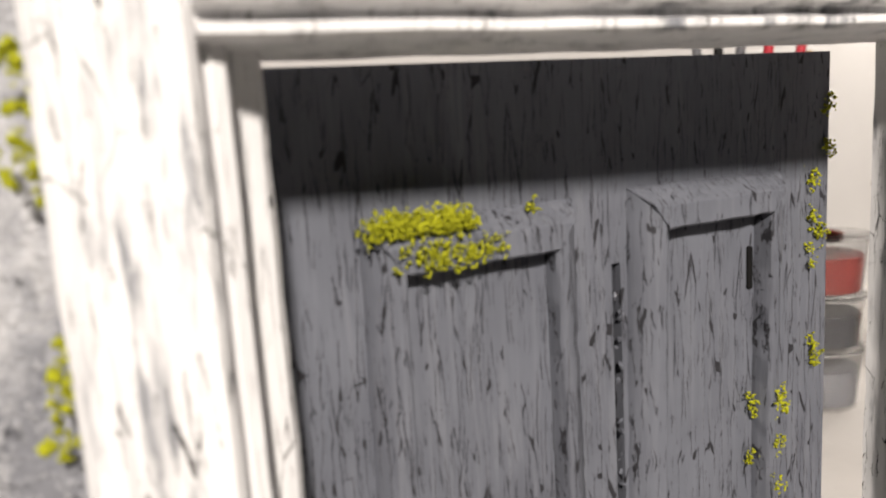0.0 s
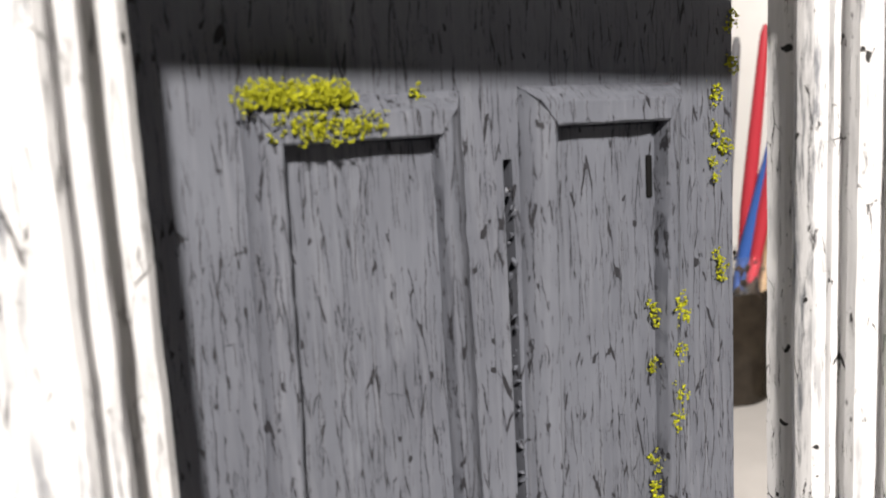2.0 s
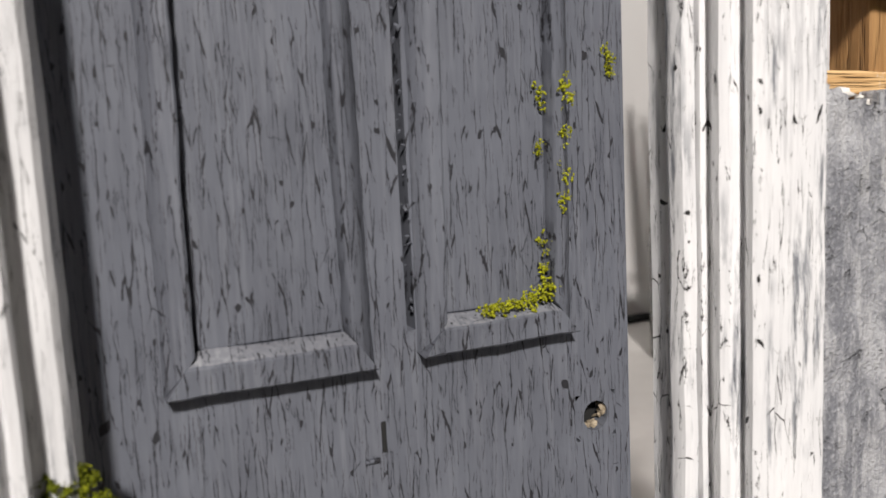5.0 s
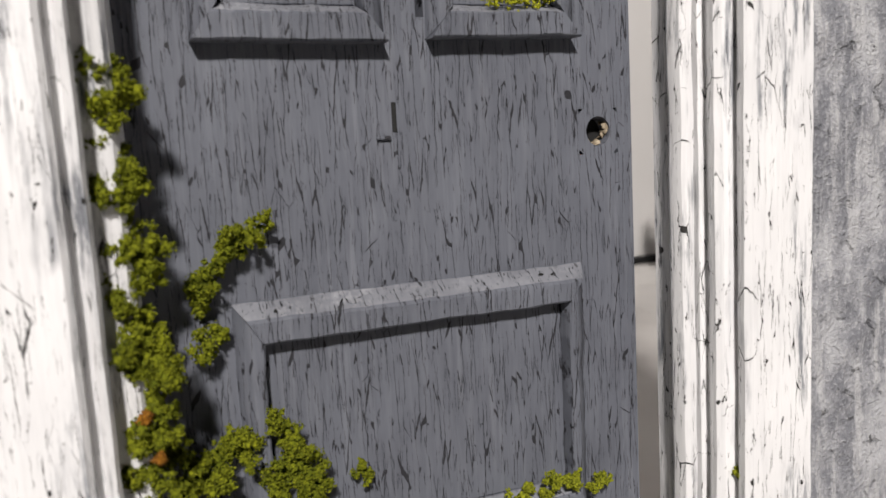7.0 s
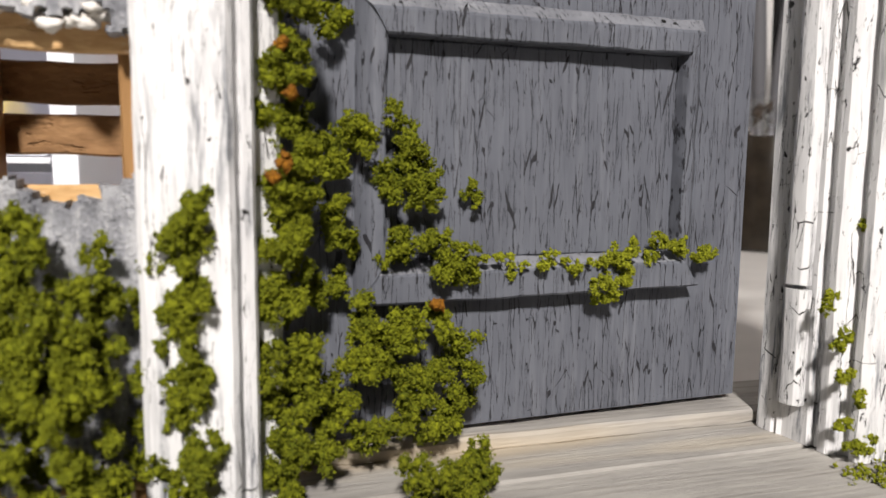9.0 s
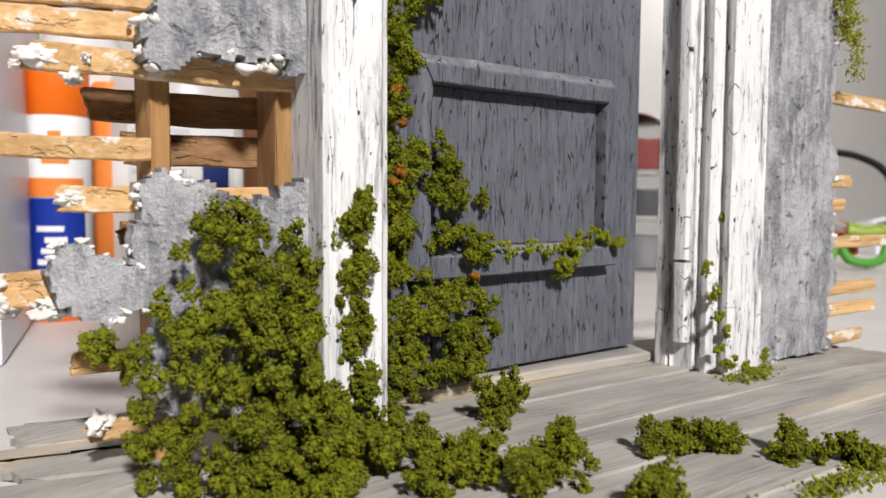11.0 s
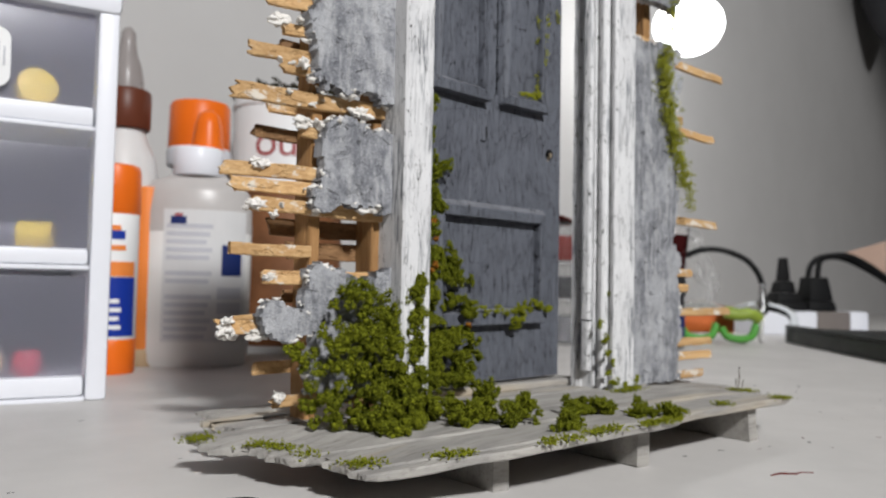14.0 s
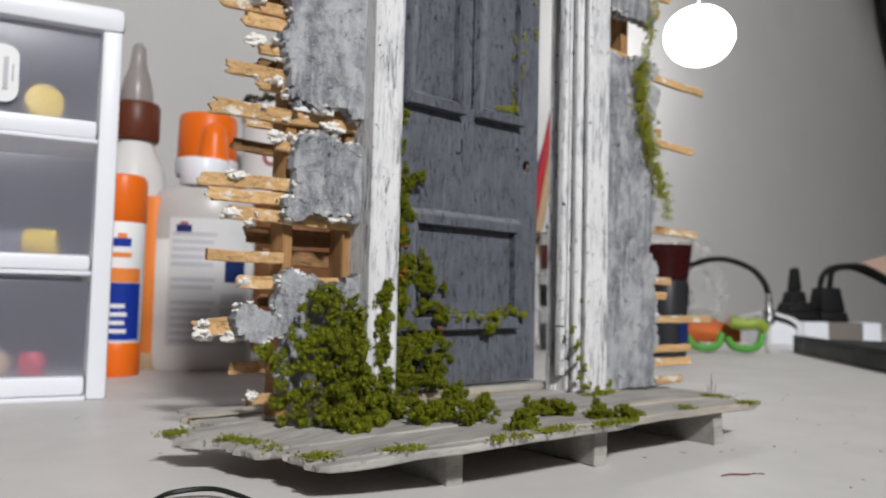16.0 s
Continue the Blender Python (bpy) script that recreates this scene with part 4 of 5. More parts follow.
for i, places in enumerate(([(0.0245, 0.0215), (0.029, 0.023), (0.034, 0.0240)], [(0.0463, 0.0375), (0.0500, 0.036), (0.0530, 0.0340)], [(0.0572, 0.0300), (0.0590, 0.0315)], [(0.0635, 0.0230), (0.0665, 0.0205), (0.0690, 0.0170), (0.0712, 0.0135)])):
    moss("foam_moss", tufts([(x, y, DECK + 0.002) for x, y in places], 6, 0.0032, 0.0018, 140 + 9 * i, DECK), MOSS_DARK, "low clump of dark green foam moss on the porch planks", seed=9 + i)
THIN = [[(-0.0624, 0.0703), (-0.0605, 0.0715)], [(-0.0530, 0.0560), (-0.0510, 0.0530), (-0.0500, 0.0480), (-0.0485, 0.0400)], [(-0.0460, 0.0253), (-0.0422, 0.0240)], [(-0.0233, 0.0195), (-0.0190, 0.0182)],
        [(0.0095, 0.0140), (0.0169, 0.0130)], [(0.0280, 0.0140), (0.0330, 0.0150), (0.0380, 0.0140)], [(0.0527, 0.0120), (0.0580, 0.0115), (0.0630, 0.0110)],
        [(0.1530, 0.0340), (0.1570, 0.0310)], [(0.1430, 0.0125), (0.1470, 0.0115)], [(0.104, 0.057), (0.110, 0.056), (0.115, 0.058), (0.121, 0.060), (0.116, 0.062)], [(0.1074, 0.0171)]]
for i, places in enumerate(THIN):
    scatter("foam_moss", [(x, y, DECK + 0.0006) for x, y in places], MOSS_MID, "thin yellow-green foam scatter on the weathered planks", 55, (0.0021, 0.0016, 0.0003), 0.00027, 200 + i)
# dry stalks in the tuft at the platform's end
stalks = bmesh.new()
for i, (dx, dy, h) in enumerate(((0.0, 0.0, 0.0085), (0.0012, 0.0006, 0.0050), (-0.0014, 0.0004, 0.0038), (0.0022, -0.0004, 0.0034))):
    tube([(0.1575 + dx, 0.0345 + dy, DECK - 0.0002), (0.1577 + dx * 1.2, 0.0345 + dy, DECK + h * 0.6), (0.1574 + dx * 1.6, 0.0343 + dy, DECK + h)], 0.00018, 5, stalks)
single(part("dry_stalks", stalks, TWIG), "thin dry grey stalks standing in the moss", "stalks", "", "stuff")

RISE = [(0.1085, 0.0635, 0.0530), (0.1020, 0.0635, 0.0410), (0.1035, 0.0625, 0.0350), (0.1030, 0.0620, 0.0300), (0.1060, 0.0615, 0.0265), (0.1035, 0.0610, 0.0215), (0.1080, 0.0605, 0.0190), (0.1215, 0.0605, 0.0190), (0.1050, 0.0608, 0.0185), (0.1130, 0.0605, 0.0175)]
moss("foam_moss", tufts(RISE, 4, 0.0016, 0.0009, 300, DECK, 0.0650), MOSS_MID, "bright green foam moss up the latch-side jamb", 0.0002, seed=31)
WAY = [(0.1560, 0.2250), (0.1536, 0.1942), (0.1494, 0.1771), (0.1466, 0.1657), (0.1420, 0.1516), (0.1436, 0.1392), (0.1480, 0.1272), (0.1530, 0.1149), (0.1600, 0.1028), (0.1650, 0.0901)]
VINE = []
for (xa, za), (xb, zb) in zip(WAY, WAY[1:]):
    for k in range(9):
        f = k / 9
        z = za + (zb - za) * f
        VINE.append((xa + (xb - xa) * f + 0.0010 * math.sin(z * 900), 0.0600 + 0.0010 * math.sin(z * 500), z))
thick = [p for p in VINE if 0.100 < p[2] < 0.158]
scatter("foam_vine", VINE, MOSS_VINE, "hanging yellow-green foam vine on the broken plaster edge", 10, (0.0016, 0.0008, 0.0009), 0.00034, 32, 0.0010)
scatter("foam_vine", thick, MOSS_VINE, "thick yellow-green foam strands of the hanging vine", 26, (0.0030, 0.0010, 0.0010), 0.00034, 33, 0.0012)

# bright crumbs on the door's mouldings and edge
CAP = [(0.0316 + 0.0012 * i, 0.0838, 0.1964 + 0.0004 * math.sin(i * 1.9)) for i in range(10)]
UNDER = [(0.0360, 0.0834, 0.1928), (0.0382, 0.0834, 0.1930), (0.0402, 0.0834, 0.1924), (0.0425, 0.0834, 0.1928), (0.0450, 0.0834, 0.1930)]
scatter("foam_moss", CAP, MOSS_LIGHT, "bright yellow-green foam moss over the top moulding", 40, (0.0009, 0.0003, 0.0006), 0.00023, 400, 0.0004)
scatter("foam_moss", UNDER, MOSS_LIGHT, "bright yellow-green foam crumbs on the panel's upper moulding", 24, (0.0012, 0.0002, 0.0009), 0.00023, 401, 0.0004)
STILE = [(0.0912, 0.0840, 0.1650), (0.0918, 0.0840, 0.1625), (0.0882, 0.0860, 0.1636), (0.0914, 0.0840, 0.1574), (0.0876, 0.0860, 0.1552), (0.0912, 0.0840, 0.1513), (0.0906, 0.0840, 0.1470), (0.0880, 0.0860, 0.1404), (0.0878, 0.0860, 0.1368), (0.0877, 0.0860, 0.1330), (0.0520, 0.0860, 0.1966)]
SILL = [(0.0772, 0.0846, 0.1312), (0.0792, 0.0846, 0.1313), (0.0815, 0.0846, 0.1316), (0.0838, 0.0846, 0.1320), (0.0860, 0.0846, 0.1326), (0.0885, 0.0853, 0.1335)]
EDGE = [(0.1012, 0.0868, 0.1950), (0.1010, 0.0868, 0.1896), (0.1030, 0.0868, 0.1867), (0.1008, 0.0868, 0.1840), (0.1016, 0.0868, 0.1700), (0.1018, 0.0868, 0.1675), (0.1045, 0.0868, 0.2060), (0.1044, 0.0868, 0.2000)]
scatter("foam_moss", STILE, MOSS_LIGHT, "dots of yellow-green foam moss down the panel edge", 13, (0.0005, 0.0003, 0.0009), 0.00024, 430)
scatter("foam_moss", SILL, MOSS_LIGHT, "yellow-green foam moss on the panel's lower moulding", 24, (0.0009, 0.0004, 0.0006), 0.00024, 450)
scatter("foam_moss", EDGE, MOSS_LIGHT, "dots of yellow-green foam moss at the door's edge", 12, (0.0005, 0.0003, 0.0009), 0.00024, 470)
HIGH = [(-0.0010, 0.0658, 0.2110), (-0.0012, 0.0660, 0.2065), (-0.0016, 0.0663, 0.2040), (0.0060, 0.0658, 0.2146), (0.0018, 0.0658, 0.1914), (-0.0005, 0.0660, 0.1894), (-0.0006, 0.0660, 0.1877), (-0.0014, 0.0663, 0.1837)]
scatter("foam_moss", HIGH, MOSS_LIGHT, "yellow-green foam moss at the edge of the white jamb", 12, (0.0009, 0.0003, 0.0011), 0.00034, 500)

# ---- things on the table behind ----
WHITE_PLASTIC = plain("white_plastic", (0.80, 0.81, 0.86), 0.35, speck=0.01)
ORANGE = plain("orange_plastic", (0.80, 0.155, 0.012), 0.35, speck=0.02)
BROWN = plain("brown_plastic", (0.12, 0.035, 0.018), 0.4, speck=0.03)
MILKY = plain("milky_plastic", (0.66, 0.65, 0.64), 0.35, speck=0.02)
EMPTY_BOTTLE = plain("empty_bottle_plastic", (0.50, 0.475, 0.46), 0.3, speck=0.03)
SMOKY = plain("smoky_plastic", (0.30, 0.27, 0.26), 0.3, speck=0.05)
GLUE = plain("glue_white_plastic", (0.80, 0.79, 0.77), 0.3, speck=0.01)
LABEL_WHITE = plain("label_white", (0.80, 0.80, 0.80), 0.5, speck=0.01)
LABEL_CLEAR = plain("pale_label_film", (0.66, 0.655, 0.655), 0.35, speck=0.02)
LABEL_BLUE = plain("label_blue", (0.010, 0.035, 0.30), 0.45, speck=0.02)
LABEL_NAVY = plain("label_navy", (0.012, 0.025, 0.12), 0.5, speck=0.02)
LABEL_ORANGE = plain("label_orange", (0.80, 0.24, 0.05), 0.5, speck=0.02)
LABEL_GREY = plain("label_print_grey", (0.50, 0.50, 0.54), 0.6, speck=0.02)
PRINT_RED = plain("print_dull_red", (0.36, 0.10, 0.10), 0.6, speck=0.02)
CUP_RED = plain("cup_dark_red", (0.045, 0.008, 0.008), 0.25, speck=0.12, scale=90.0)
CUP_FILM = clear("clear_cup_plastic", (0.88, 0.86, 0.85), 0.10, 0.9, 1.2)
BLACK = plain("black_rubber", (0.006, 0.006, 0.0063), 0.62, speck=0.05)
SLATE = plain("dark_slate", (0.013, 0.016, 0.0145), 0.45, speck=0.05)
RED = plain("red_lacquer", (0.42, 0.035, 0.05), 0.35, speck=0.02)
BLUE = plain("blue_lacquer", (0.035, 0.10, 0.34), 0.35, speck=0.02)
GREY_LACQUER = plain("grey_lacquer", (0.12, 0.12, 0.13), 0.35, speck=0.03)
TAN = plain("tan_card", (0.50, 0.36, 0.22), 0.7, speck=0.04)
YELLOW = plain("yellow_plastic", (0.72, 0.52, 0.06), 0.4, speck=0.02)
GREEN = plain("green_plastic", (0.09, 0.32, 0.05), 0.4, speck=0.02)
METAL = plain("steel", (0.60, 0.60, 0.60), 0.25, 1.0)
RED_PAINT = plain("dark_red_paint", (0.13, 0.016, 0.012), 0.3, speck=0.05)
DARK_PAINT = plain("dark_paint", (0.030, 0.030, 0.034), 0.35, speck=0.05)
GREY_POT = plain("grey_pot_paint", (0.13, 0.13, 0.14), 0.4, speck=0.05)
FROSTED = clear("frosted_plastic", (0.50, 0.50, 0.57), 0.32, 0.88, 1.3)
CLEAR_LENS = clear("clear_lens", (0.86, 0.88, 0.86), 0.03, 1.0, 1.06)
LIME = plain("lime_rubber", (0.26, 0.34, 0.05), 0.35, speck=0.04)
SMOKED = plain("smoked_plastic", (0.20, 0.175, 0.16), 0.35, speck=0.03)
STRAP = plain("orange_strap", (0.42, 0.10, 0.02), 0.6, speck=0.05)
GLASS = clear("clear_plastic", (0.80, 0.80, 0.80), 0.04, 0.98, 1.12)


def see_through(ob):
    ob.visible_shadow = False
    return ob


def wrap(centre, radius, a0, a1, z0, z1, squash=1.0, turn=0.0, out=0.0003, steps=14):
    """A label that lies on a round body, between two bearings in degrees."""
    bm = bmesh.new()
    c, s = math.cos(radians(turn)), math.sin(radians(turn))
    grid = []
    for r in (radius + out, radius - 0.0002):
        rows = []
        for z in (z0, z1):
            row = []
            for i in range(steps + 1):
                a = radians(a0 + (a1 - a0) * i / steps)
                u, v = r * math.cos(a), r * math.sin(a) * squash
                row.append(bm.verts.new((centre[0] + u * c - v * s, centre[1] + u * s + v * c, centre[2] + z)))
            rows.append(row)
        grid.append(rows)
    for i in range(steps):
        bm.faces.new((grid[0][0][i], grid[0][0][i + 1], grid[0][1][i + 1], grid[0][1][i]))
        for k in (0, 1):
            bm.faces.new((grid[0][k][i], grid[0][k][i + 1], grid[1][k][i + 1], grid[1][k][i]))
    return bm


# a glue stick, orange with a white and blue sleeve
def glue_stick(place):
    top = thing("glue_stick", (*place, 0), "orange glue stick with a white and blue sleeve", "glue stick")
    c = (*place, 0)
    smooth(part("base", lathe([(0.0132, 0), (0.0140, 0.001), (0.0140, 0.020), (0.0134, 0.021)], c), ORANGE, top))
    body = smooth(part("sleeve", lathe([(0.0136, 0.0195), (0.0139, 0.020), (0.0139, 0.093), (0.0134, 0.094)], c), LABEL_WHITE, top))
    smooth(part("cap", lathe([(0.0136, 0.0925), (0.0143, 0.0935), (0.0141, 0.118), (0.0130, 0.1215), (0.0105, 0.1225)], c), ORANGE, top, "smooth orange cap"))
    part("blue_panel", wrap(c, 0.0139, -170, -52, 0.022, 0.056), LABEL_BLUE, body, "printed blue panel")
    part("orange_swash", wrap(c, 0.0139, -168, -54, 0.0565, 0.065), LABEL_ORANGE, body, "printed orange swash")
    part("emblem", wrap(c, 0.0139, -126, -84, 0.078, 0.083), LABEL_BLUE, body, "printed blue emblem")
    part("emblem", wrap(c, 0.0139, -116, -94, 0.083, 0.086), LABEL_ORANGE, body, "printed orange emblem")
    part("print_bar", wrap(c, 0.0139, -128, -82, 0.0715, 0.0745), LABEL_ORANGE, body, "bar of orange print")
    for k in range(4):
        part("print_bar", wrap(c, 0.0139, -140 + 7 * (k % 3), -88 - 5 * (k % 2), 0.026 + 0.005 * k, 0.0285 + 0.005 * k, out=0.0005), LABEL_WHITE, body, "bar of white print")
    return top


glue_stick((0.0155, 0.3480))


def shape(half, height, depth):
    """Shoulders of a squeezed oval bottle: radius against height."""
    return [(half * 0.90, 0.0), (half * 0.97, 0.003), (half, 0.010), (half, height * 0.55), (half * 0.97, height * 0.80), (half * 0.86, height * 0.91), (half * 0.60, height * 0.97), (half * 0.42, height)]


# the large bottle of white glue
bottle = thing("glue_bottle", (0.0730, 0.3620, 0), "translucent white glue bottle with an orange twist cap", "bottle")
B = (0.0730, 0.3620, 0)
TURN = -28.0
smooth(part("glue", lathe([(0.0318, 0.0), (0.0345, 0.003), (0.0352, 0.010), (0.0354, 0.0860)], B, 56, squash=0.52, turn=TURN), GLUE, bottle, "white glue filling the lower part"))
smooth(part("body", lathe([(0.0356, 0.0858), (0.0352, 0.1000), (0.0335, 0.1120), (0.0280, 0.1190), (0.0185, 0.1225), (0.0170, 0.1235)], B, 56, squash=0.52, turn=TURN), EMPTY_BOTTLE, bottle, "empty milky upper part of the bottle"))
smooth(part("collar", lathe([(0.0150, 0.1230), (0.0158, 0.1240), (0.0158, 0.1400), (0.0150, 0.1412)], B), WHITE_PLASTIC, bottle, "white screw collar"))
smooth(part("nozzle", lathe([(0.0105, 0.1405), (0.0100, 0.1460), (0.0086, 0.1580), (0.0066, 0.1650), (0.0030, 0.1675)], (0.0780, 0.3600, 0)), ORANGE, bottle, "orange twist nozzle"))
label = part("label", wrap(B, 0.0354, -122, -28, 0.016, 0.1000, 0.52, TURN), LABEL_CLEAR, bottle, "pale see-through printed label")
for k in range(15):
    if k in (6, 9):
        continue
    part("print_bar", wrap(B, 0.0354, -118, -78 + 3 * (k % 3), 0.018 + 0.0050 * k, 0.0208 + 0.0050 * k, 0.52, TURN, 0.0006), LABEL_GREY, label, "bar of grey small print")
part("seal", wrap(B, 0.0354, -62, -36, 0.058, 0.078, 0.52, TURN, 0.0006), LABEL_NAVY, label, "dark blue printed square")
part("emblem", wrap(B, 0.0354, -114, -98, 0.0905, 0.0955, 0.52, TURN, 0.0007), LABEL_NAVY, label, "blue printed emblem")
part("emblem", wrap(B, 0.0354, -110, -102, 0.0955, 0.0975, 0.52, TURN, 0.0007), PRINT_RED, label, "red printed emblem")
for k in range(3):
    part("print_bar", wrap(B, 0.0354, -66, -36, 0.024 + 0.0095 * k, 0.0315 + 0.0095 * k, 0.52, TURN, 0.0006), LABEL_GREY, label, "grey printed panel")

# a second bottle behind it with a broad orange cap
second = thing("squeeze_bottle", (0.0945, 0.4080, 0), "white squeeze bottle with a broad orange cap", "bottle")
S = (0.0945, 0.4080, 0)
smooth(part("body", lathe(shape(0.028, 0.138, 1), S, 40), MILKY, second))
smooth(part("collar", lathe([(0.0215, 0.136), (0.0225, 0.138), (0.0225, 0.148), (0.0215, 0.149)], S), WHITE_PLASTIC, second, "white collar"))
smooth(part("cap", lathe([(0.0208, 0.1485), (0.0216, 0.1500), (0.0210, 0.1795), (0.0196, 0.1822), (0.0150, 0.1830)], S), ORANGE, second, "broad orange cap"))

brown = thing("dropper_bottle", (0.0370, 0.3960, 0), "milky bottle with a brown cap and clear nozzle", "bottle")
D = (0.0370, 0.3960, 0)
smooth(part("body", lathe([(0.020, 0), (0.0225, 0.003), (0.0225, 0.118), (0.0200, 0.1345), (0.0145, 0.1460), (0.0120, 0.1540)], D), MILKY, brown))
smooth(part("cap", lathe([(0.0150, 0.1535), (0.0158, 0.1550), (0.0158, 0.1775), (0.0146, 0.1795), (0.0062, 0.1805)], D, 36), BROWN, brown, "ribbed brown screw cap"))
smooth(part("nozzle", lathe([(0.0108, 0.1800), (0.0106, 0.1870), (0.0090, 0.1960), (0.0062, 0.2040), (0.0050, 0.2120), (0.0044, 0.2190), (0.0022, 0.2220)], D, 24), SMOKY, brown, "milky pointed nozzle"))

tin = thing("orange_tube", (0.0455, 0.3740, 0), "orange upright tube with printed bands", "tube")
U = (0.0455, 0.3740, 0)
smooth(part("body", lathe([(0.0088, 0.010), (0.0095, 0.0115), (0.0095, 0.1120), (0.0086, 0.1140)], U), LABEL_ORANGE, tin))
smooth(part("foot", lathe([(0.0095, 0.0), (0.0100, 0.001), (0.0100, 0.0100), (0.0093, 0.0110)], U), TAN, tin, "cream foot"))

# the printed tub with a torn dark rim
tub = thing("printed_tub", (0.1820, 0.4300, 0), "white printed tub with a dark ragged rim", "tub")
V = (0.1820, 0.4300, 0)
smooth(part("body", lathe([(0.042, 0.0), (0.044, 0.003), (0.0445, 0.120), (0.0445, 0.203), (0.0435, 0.205)], V, 56), LABEL_WHITE, tub))
smooth(part("lid_ring", lathe([(0.0448, 0.192), (0.0456, 0.193), (0.0456, 0.196), (0.0448, 0.197)], V, 56), LABEL_WHITE, tub, "moulded rim"))
smooth(part("picture_band", lathe([(0.0447, 0.006), (0.0449, 0.007), (0.0449, 0.130), (0.0447, 0.131)], V, 56), plain("brown_print", (0.23, 0.10, 0.045), 0.55, speck=0.15, scale=45.0), tub, "brown printed picture band"))
word = bpy.data.curves.new("letters", "FONT")
word.body, word.size, word.space_character, word.extrude = "oul", 0.034, 0.95, 0.0001
holder = bpy.data.objects.new("letters", word)
flat = bpy.data.meshes.new_from_object(holder)
bpy.data.objects.remove(holder)
bm = bmesh.new()
bm.from_mesh(flat)
for v in bm.verts:
    a = radians(-156) + v.co.x / 0.0446
    out = 0.0449 + v.co.z
    v.co = Vector((V[0] + out * math.cos(a), V[1] + out * math.sin(a), 0.152 + v.co.y))
part("lettering", bm, PRINT_RED, tub, "dull red printed letters")
rim_bits = []
for k in range(150):
    a = 2 * math.pi * k / 150
    rim_bits.append((V[0] + 0.043 * math.cos(a), V[1] + 0.043 * math.sin(a), 0.2045 + 0.009 * random.Random(k).random() ** 3, 0.0026))
lumps("ragged_rim", rim_bits, plain("dark_rim", (0.05, 0.045, 0.03), 0.8, speck=0.2, scale=200.0), tub, CHIPS, 77)["label"] = "dark ragged rim"

# small drawers of white and frosted plastic
DR = Matrix.Translation((-0.0210, 0.2470, 0)) @ Matrix.Rotation(radians(-14), 4, "Z")
drawers = thing("drawer_tower", (0, 0, 0), "white plastic tower of three frosted drawers", "drawers")
drawers.matrix_basis = DR
WIDE, DEEP = 0.165, 0.17


def unit(lo, hi, bevel, name, material, parent, label=""):
    """A rounded piece in the tower's own metres (x runs left from the right-hand front corner)."""
    bm = box(lo, hi, bevel)
    mesh = bpy.data.meshes.new(name)
    bm.to_mesh(mesh)
    bm.free()
    mesh.materials.append(material)
    ob = new(name, mesh)
    ob.parent = parent
    if label:
        ob["label"] = label
    return smooth(ob)


unit((-WIDE, 0.0, 0.0), (-WIDE + 0.009, DEEP, 0.186), 0.002, "side", WHITE_PLASTIC, drawers)
unit((-0.009, 0.0, 0.0), (0.0, DEEP, 0.186), 0.002, "side", WHITE_PLASTIC, drawers)
unit((-WIDE + 0.009, DEEP - 0.004, 0.0), (-0.009, DEEP, 0.186), 0.0005, "back", WHITE_PLASTIC, drawers)
unit((-WIDE - 0.001, -0.002, 0.1775), (0.001, DEEP + 0.001, 0.1900), 0.004, "top", WHITE_PLASTIC, drawers)
for k, (z, h) in enumerate(((0.0, 0.0112), (0.0590, 0.0096), (0.1225, 0.0110))):
    unit((-WIDE + 0.009, 0.0, z), (-0.009, DEEP - 0.004, z + 0.002), 0.0005, "shelf", WHITE_PLASTIC, drawers)
    drawer = unit((-WIDE + 0.0100, 0.0040, z + h), (-0.0100, 0.0056, z + 0.0560), 0.0006, "drawer_front", FROSTED, drawers, "frosted see-through drawer front")
    see_through(drawer)
    unit((-WIDE + 0.0105, 0.0074, z + h - 0.0022), (-0.0105, DEEP - 0.008, z + h - 0.0006), 0.0003, "drawer_floor", MILKY, drawer, "pale drawer floor")
    unit((-WIDE + 0.0095, 0.0005, z + 0.0022), (-0.0095, 0.0070, z + h), 0.0020, "lip", WHITE_PLASTIC, drawer, "white rounded drawer lip")
bm = bmesh.new()
for y in (0.0024, 0.0034):
    ring = []
    for k in range(24):
        a = 2 * math.pi * k / 24
        ring.append(bm.verts.new((-0.0530 + (0.0035 if math.cos(a) > 0 else -0.0035) + 0.0060 * math.cos(a), y, 0.1515 + (0.0075 if math.sin(a) > 0 else -0.0075) + 0.0060 * math.sin(a))))
    bm.faces.new(ring)
bm.verts.ensure_lookup_table()
for k in range(24):
    bm.faces.new((bm.verts[k], bm.verts[(k + 1) % 24], bm.verts[24 + (k + 1) % 24], bm.verts[24 + k]))
bmesh.ops.transform(bm, matrix=DR, verts=bm.verts)
tag = part("label_tag", bm, LABEL_WHITE, drawers, "rounded white printed paper tag")
unit((-0.0500, 0.0018, 0.1440), (-0.0480, 0.0022, 0.1590), 0.0001, "print_bar", LABEL_GREY, tag, "bar of grey print")
unit((-0.0465, 0.0018, 0.1480), (-0.0457, 0.0022, 0.1560), 0.0001, "print_bar", LABEL_GREY, tag, "bar of grey print")


def in_tower(x, y, z):
    p = DR @ Vector((x, y, z))
    return (p.x, p.y, p.z)


knob = part("bottle_cap", lathe([(0.0074, -0.003), (0.0086, -0.002), (0.0088, 0.002), (0.0082, 0.0032), (0.0052, 0.0038)], (0, 0, 0), 28), YELLOW)
smooth(knob).matrix_basis = Matrix.Translation(in_tower(-0.0335, 0.0135, 0.1421)) @ Matrix.Rotation(radians(82), 4, "X")
tagged(knob, "round yellow plastic cap in the drawer", "cap")
marker = thing("marker", in_tower(-0.05, 0.03, 0.0746), "grey marker with a yellow cap in the drawer", "marker")
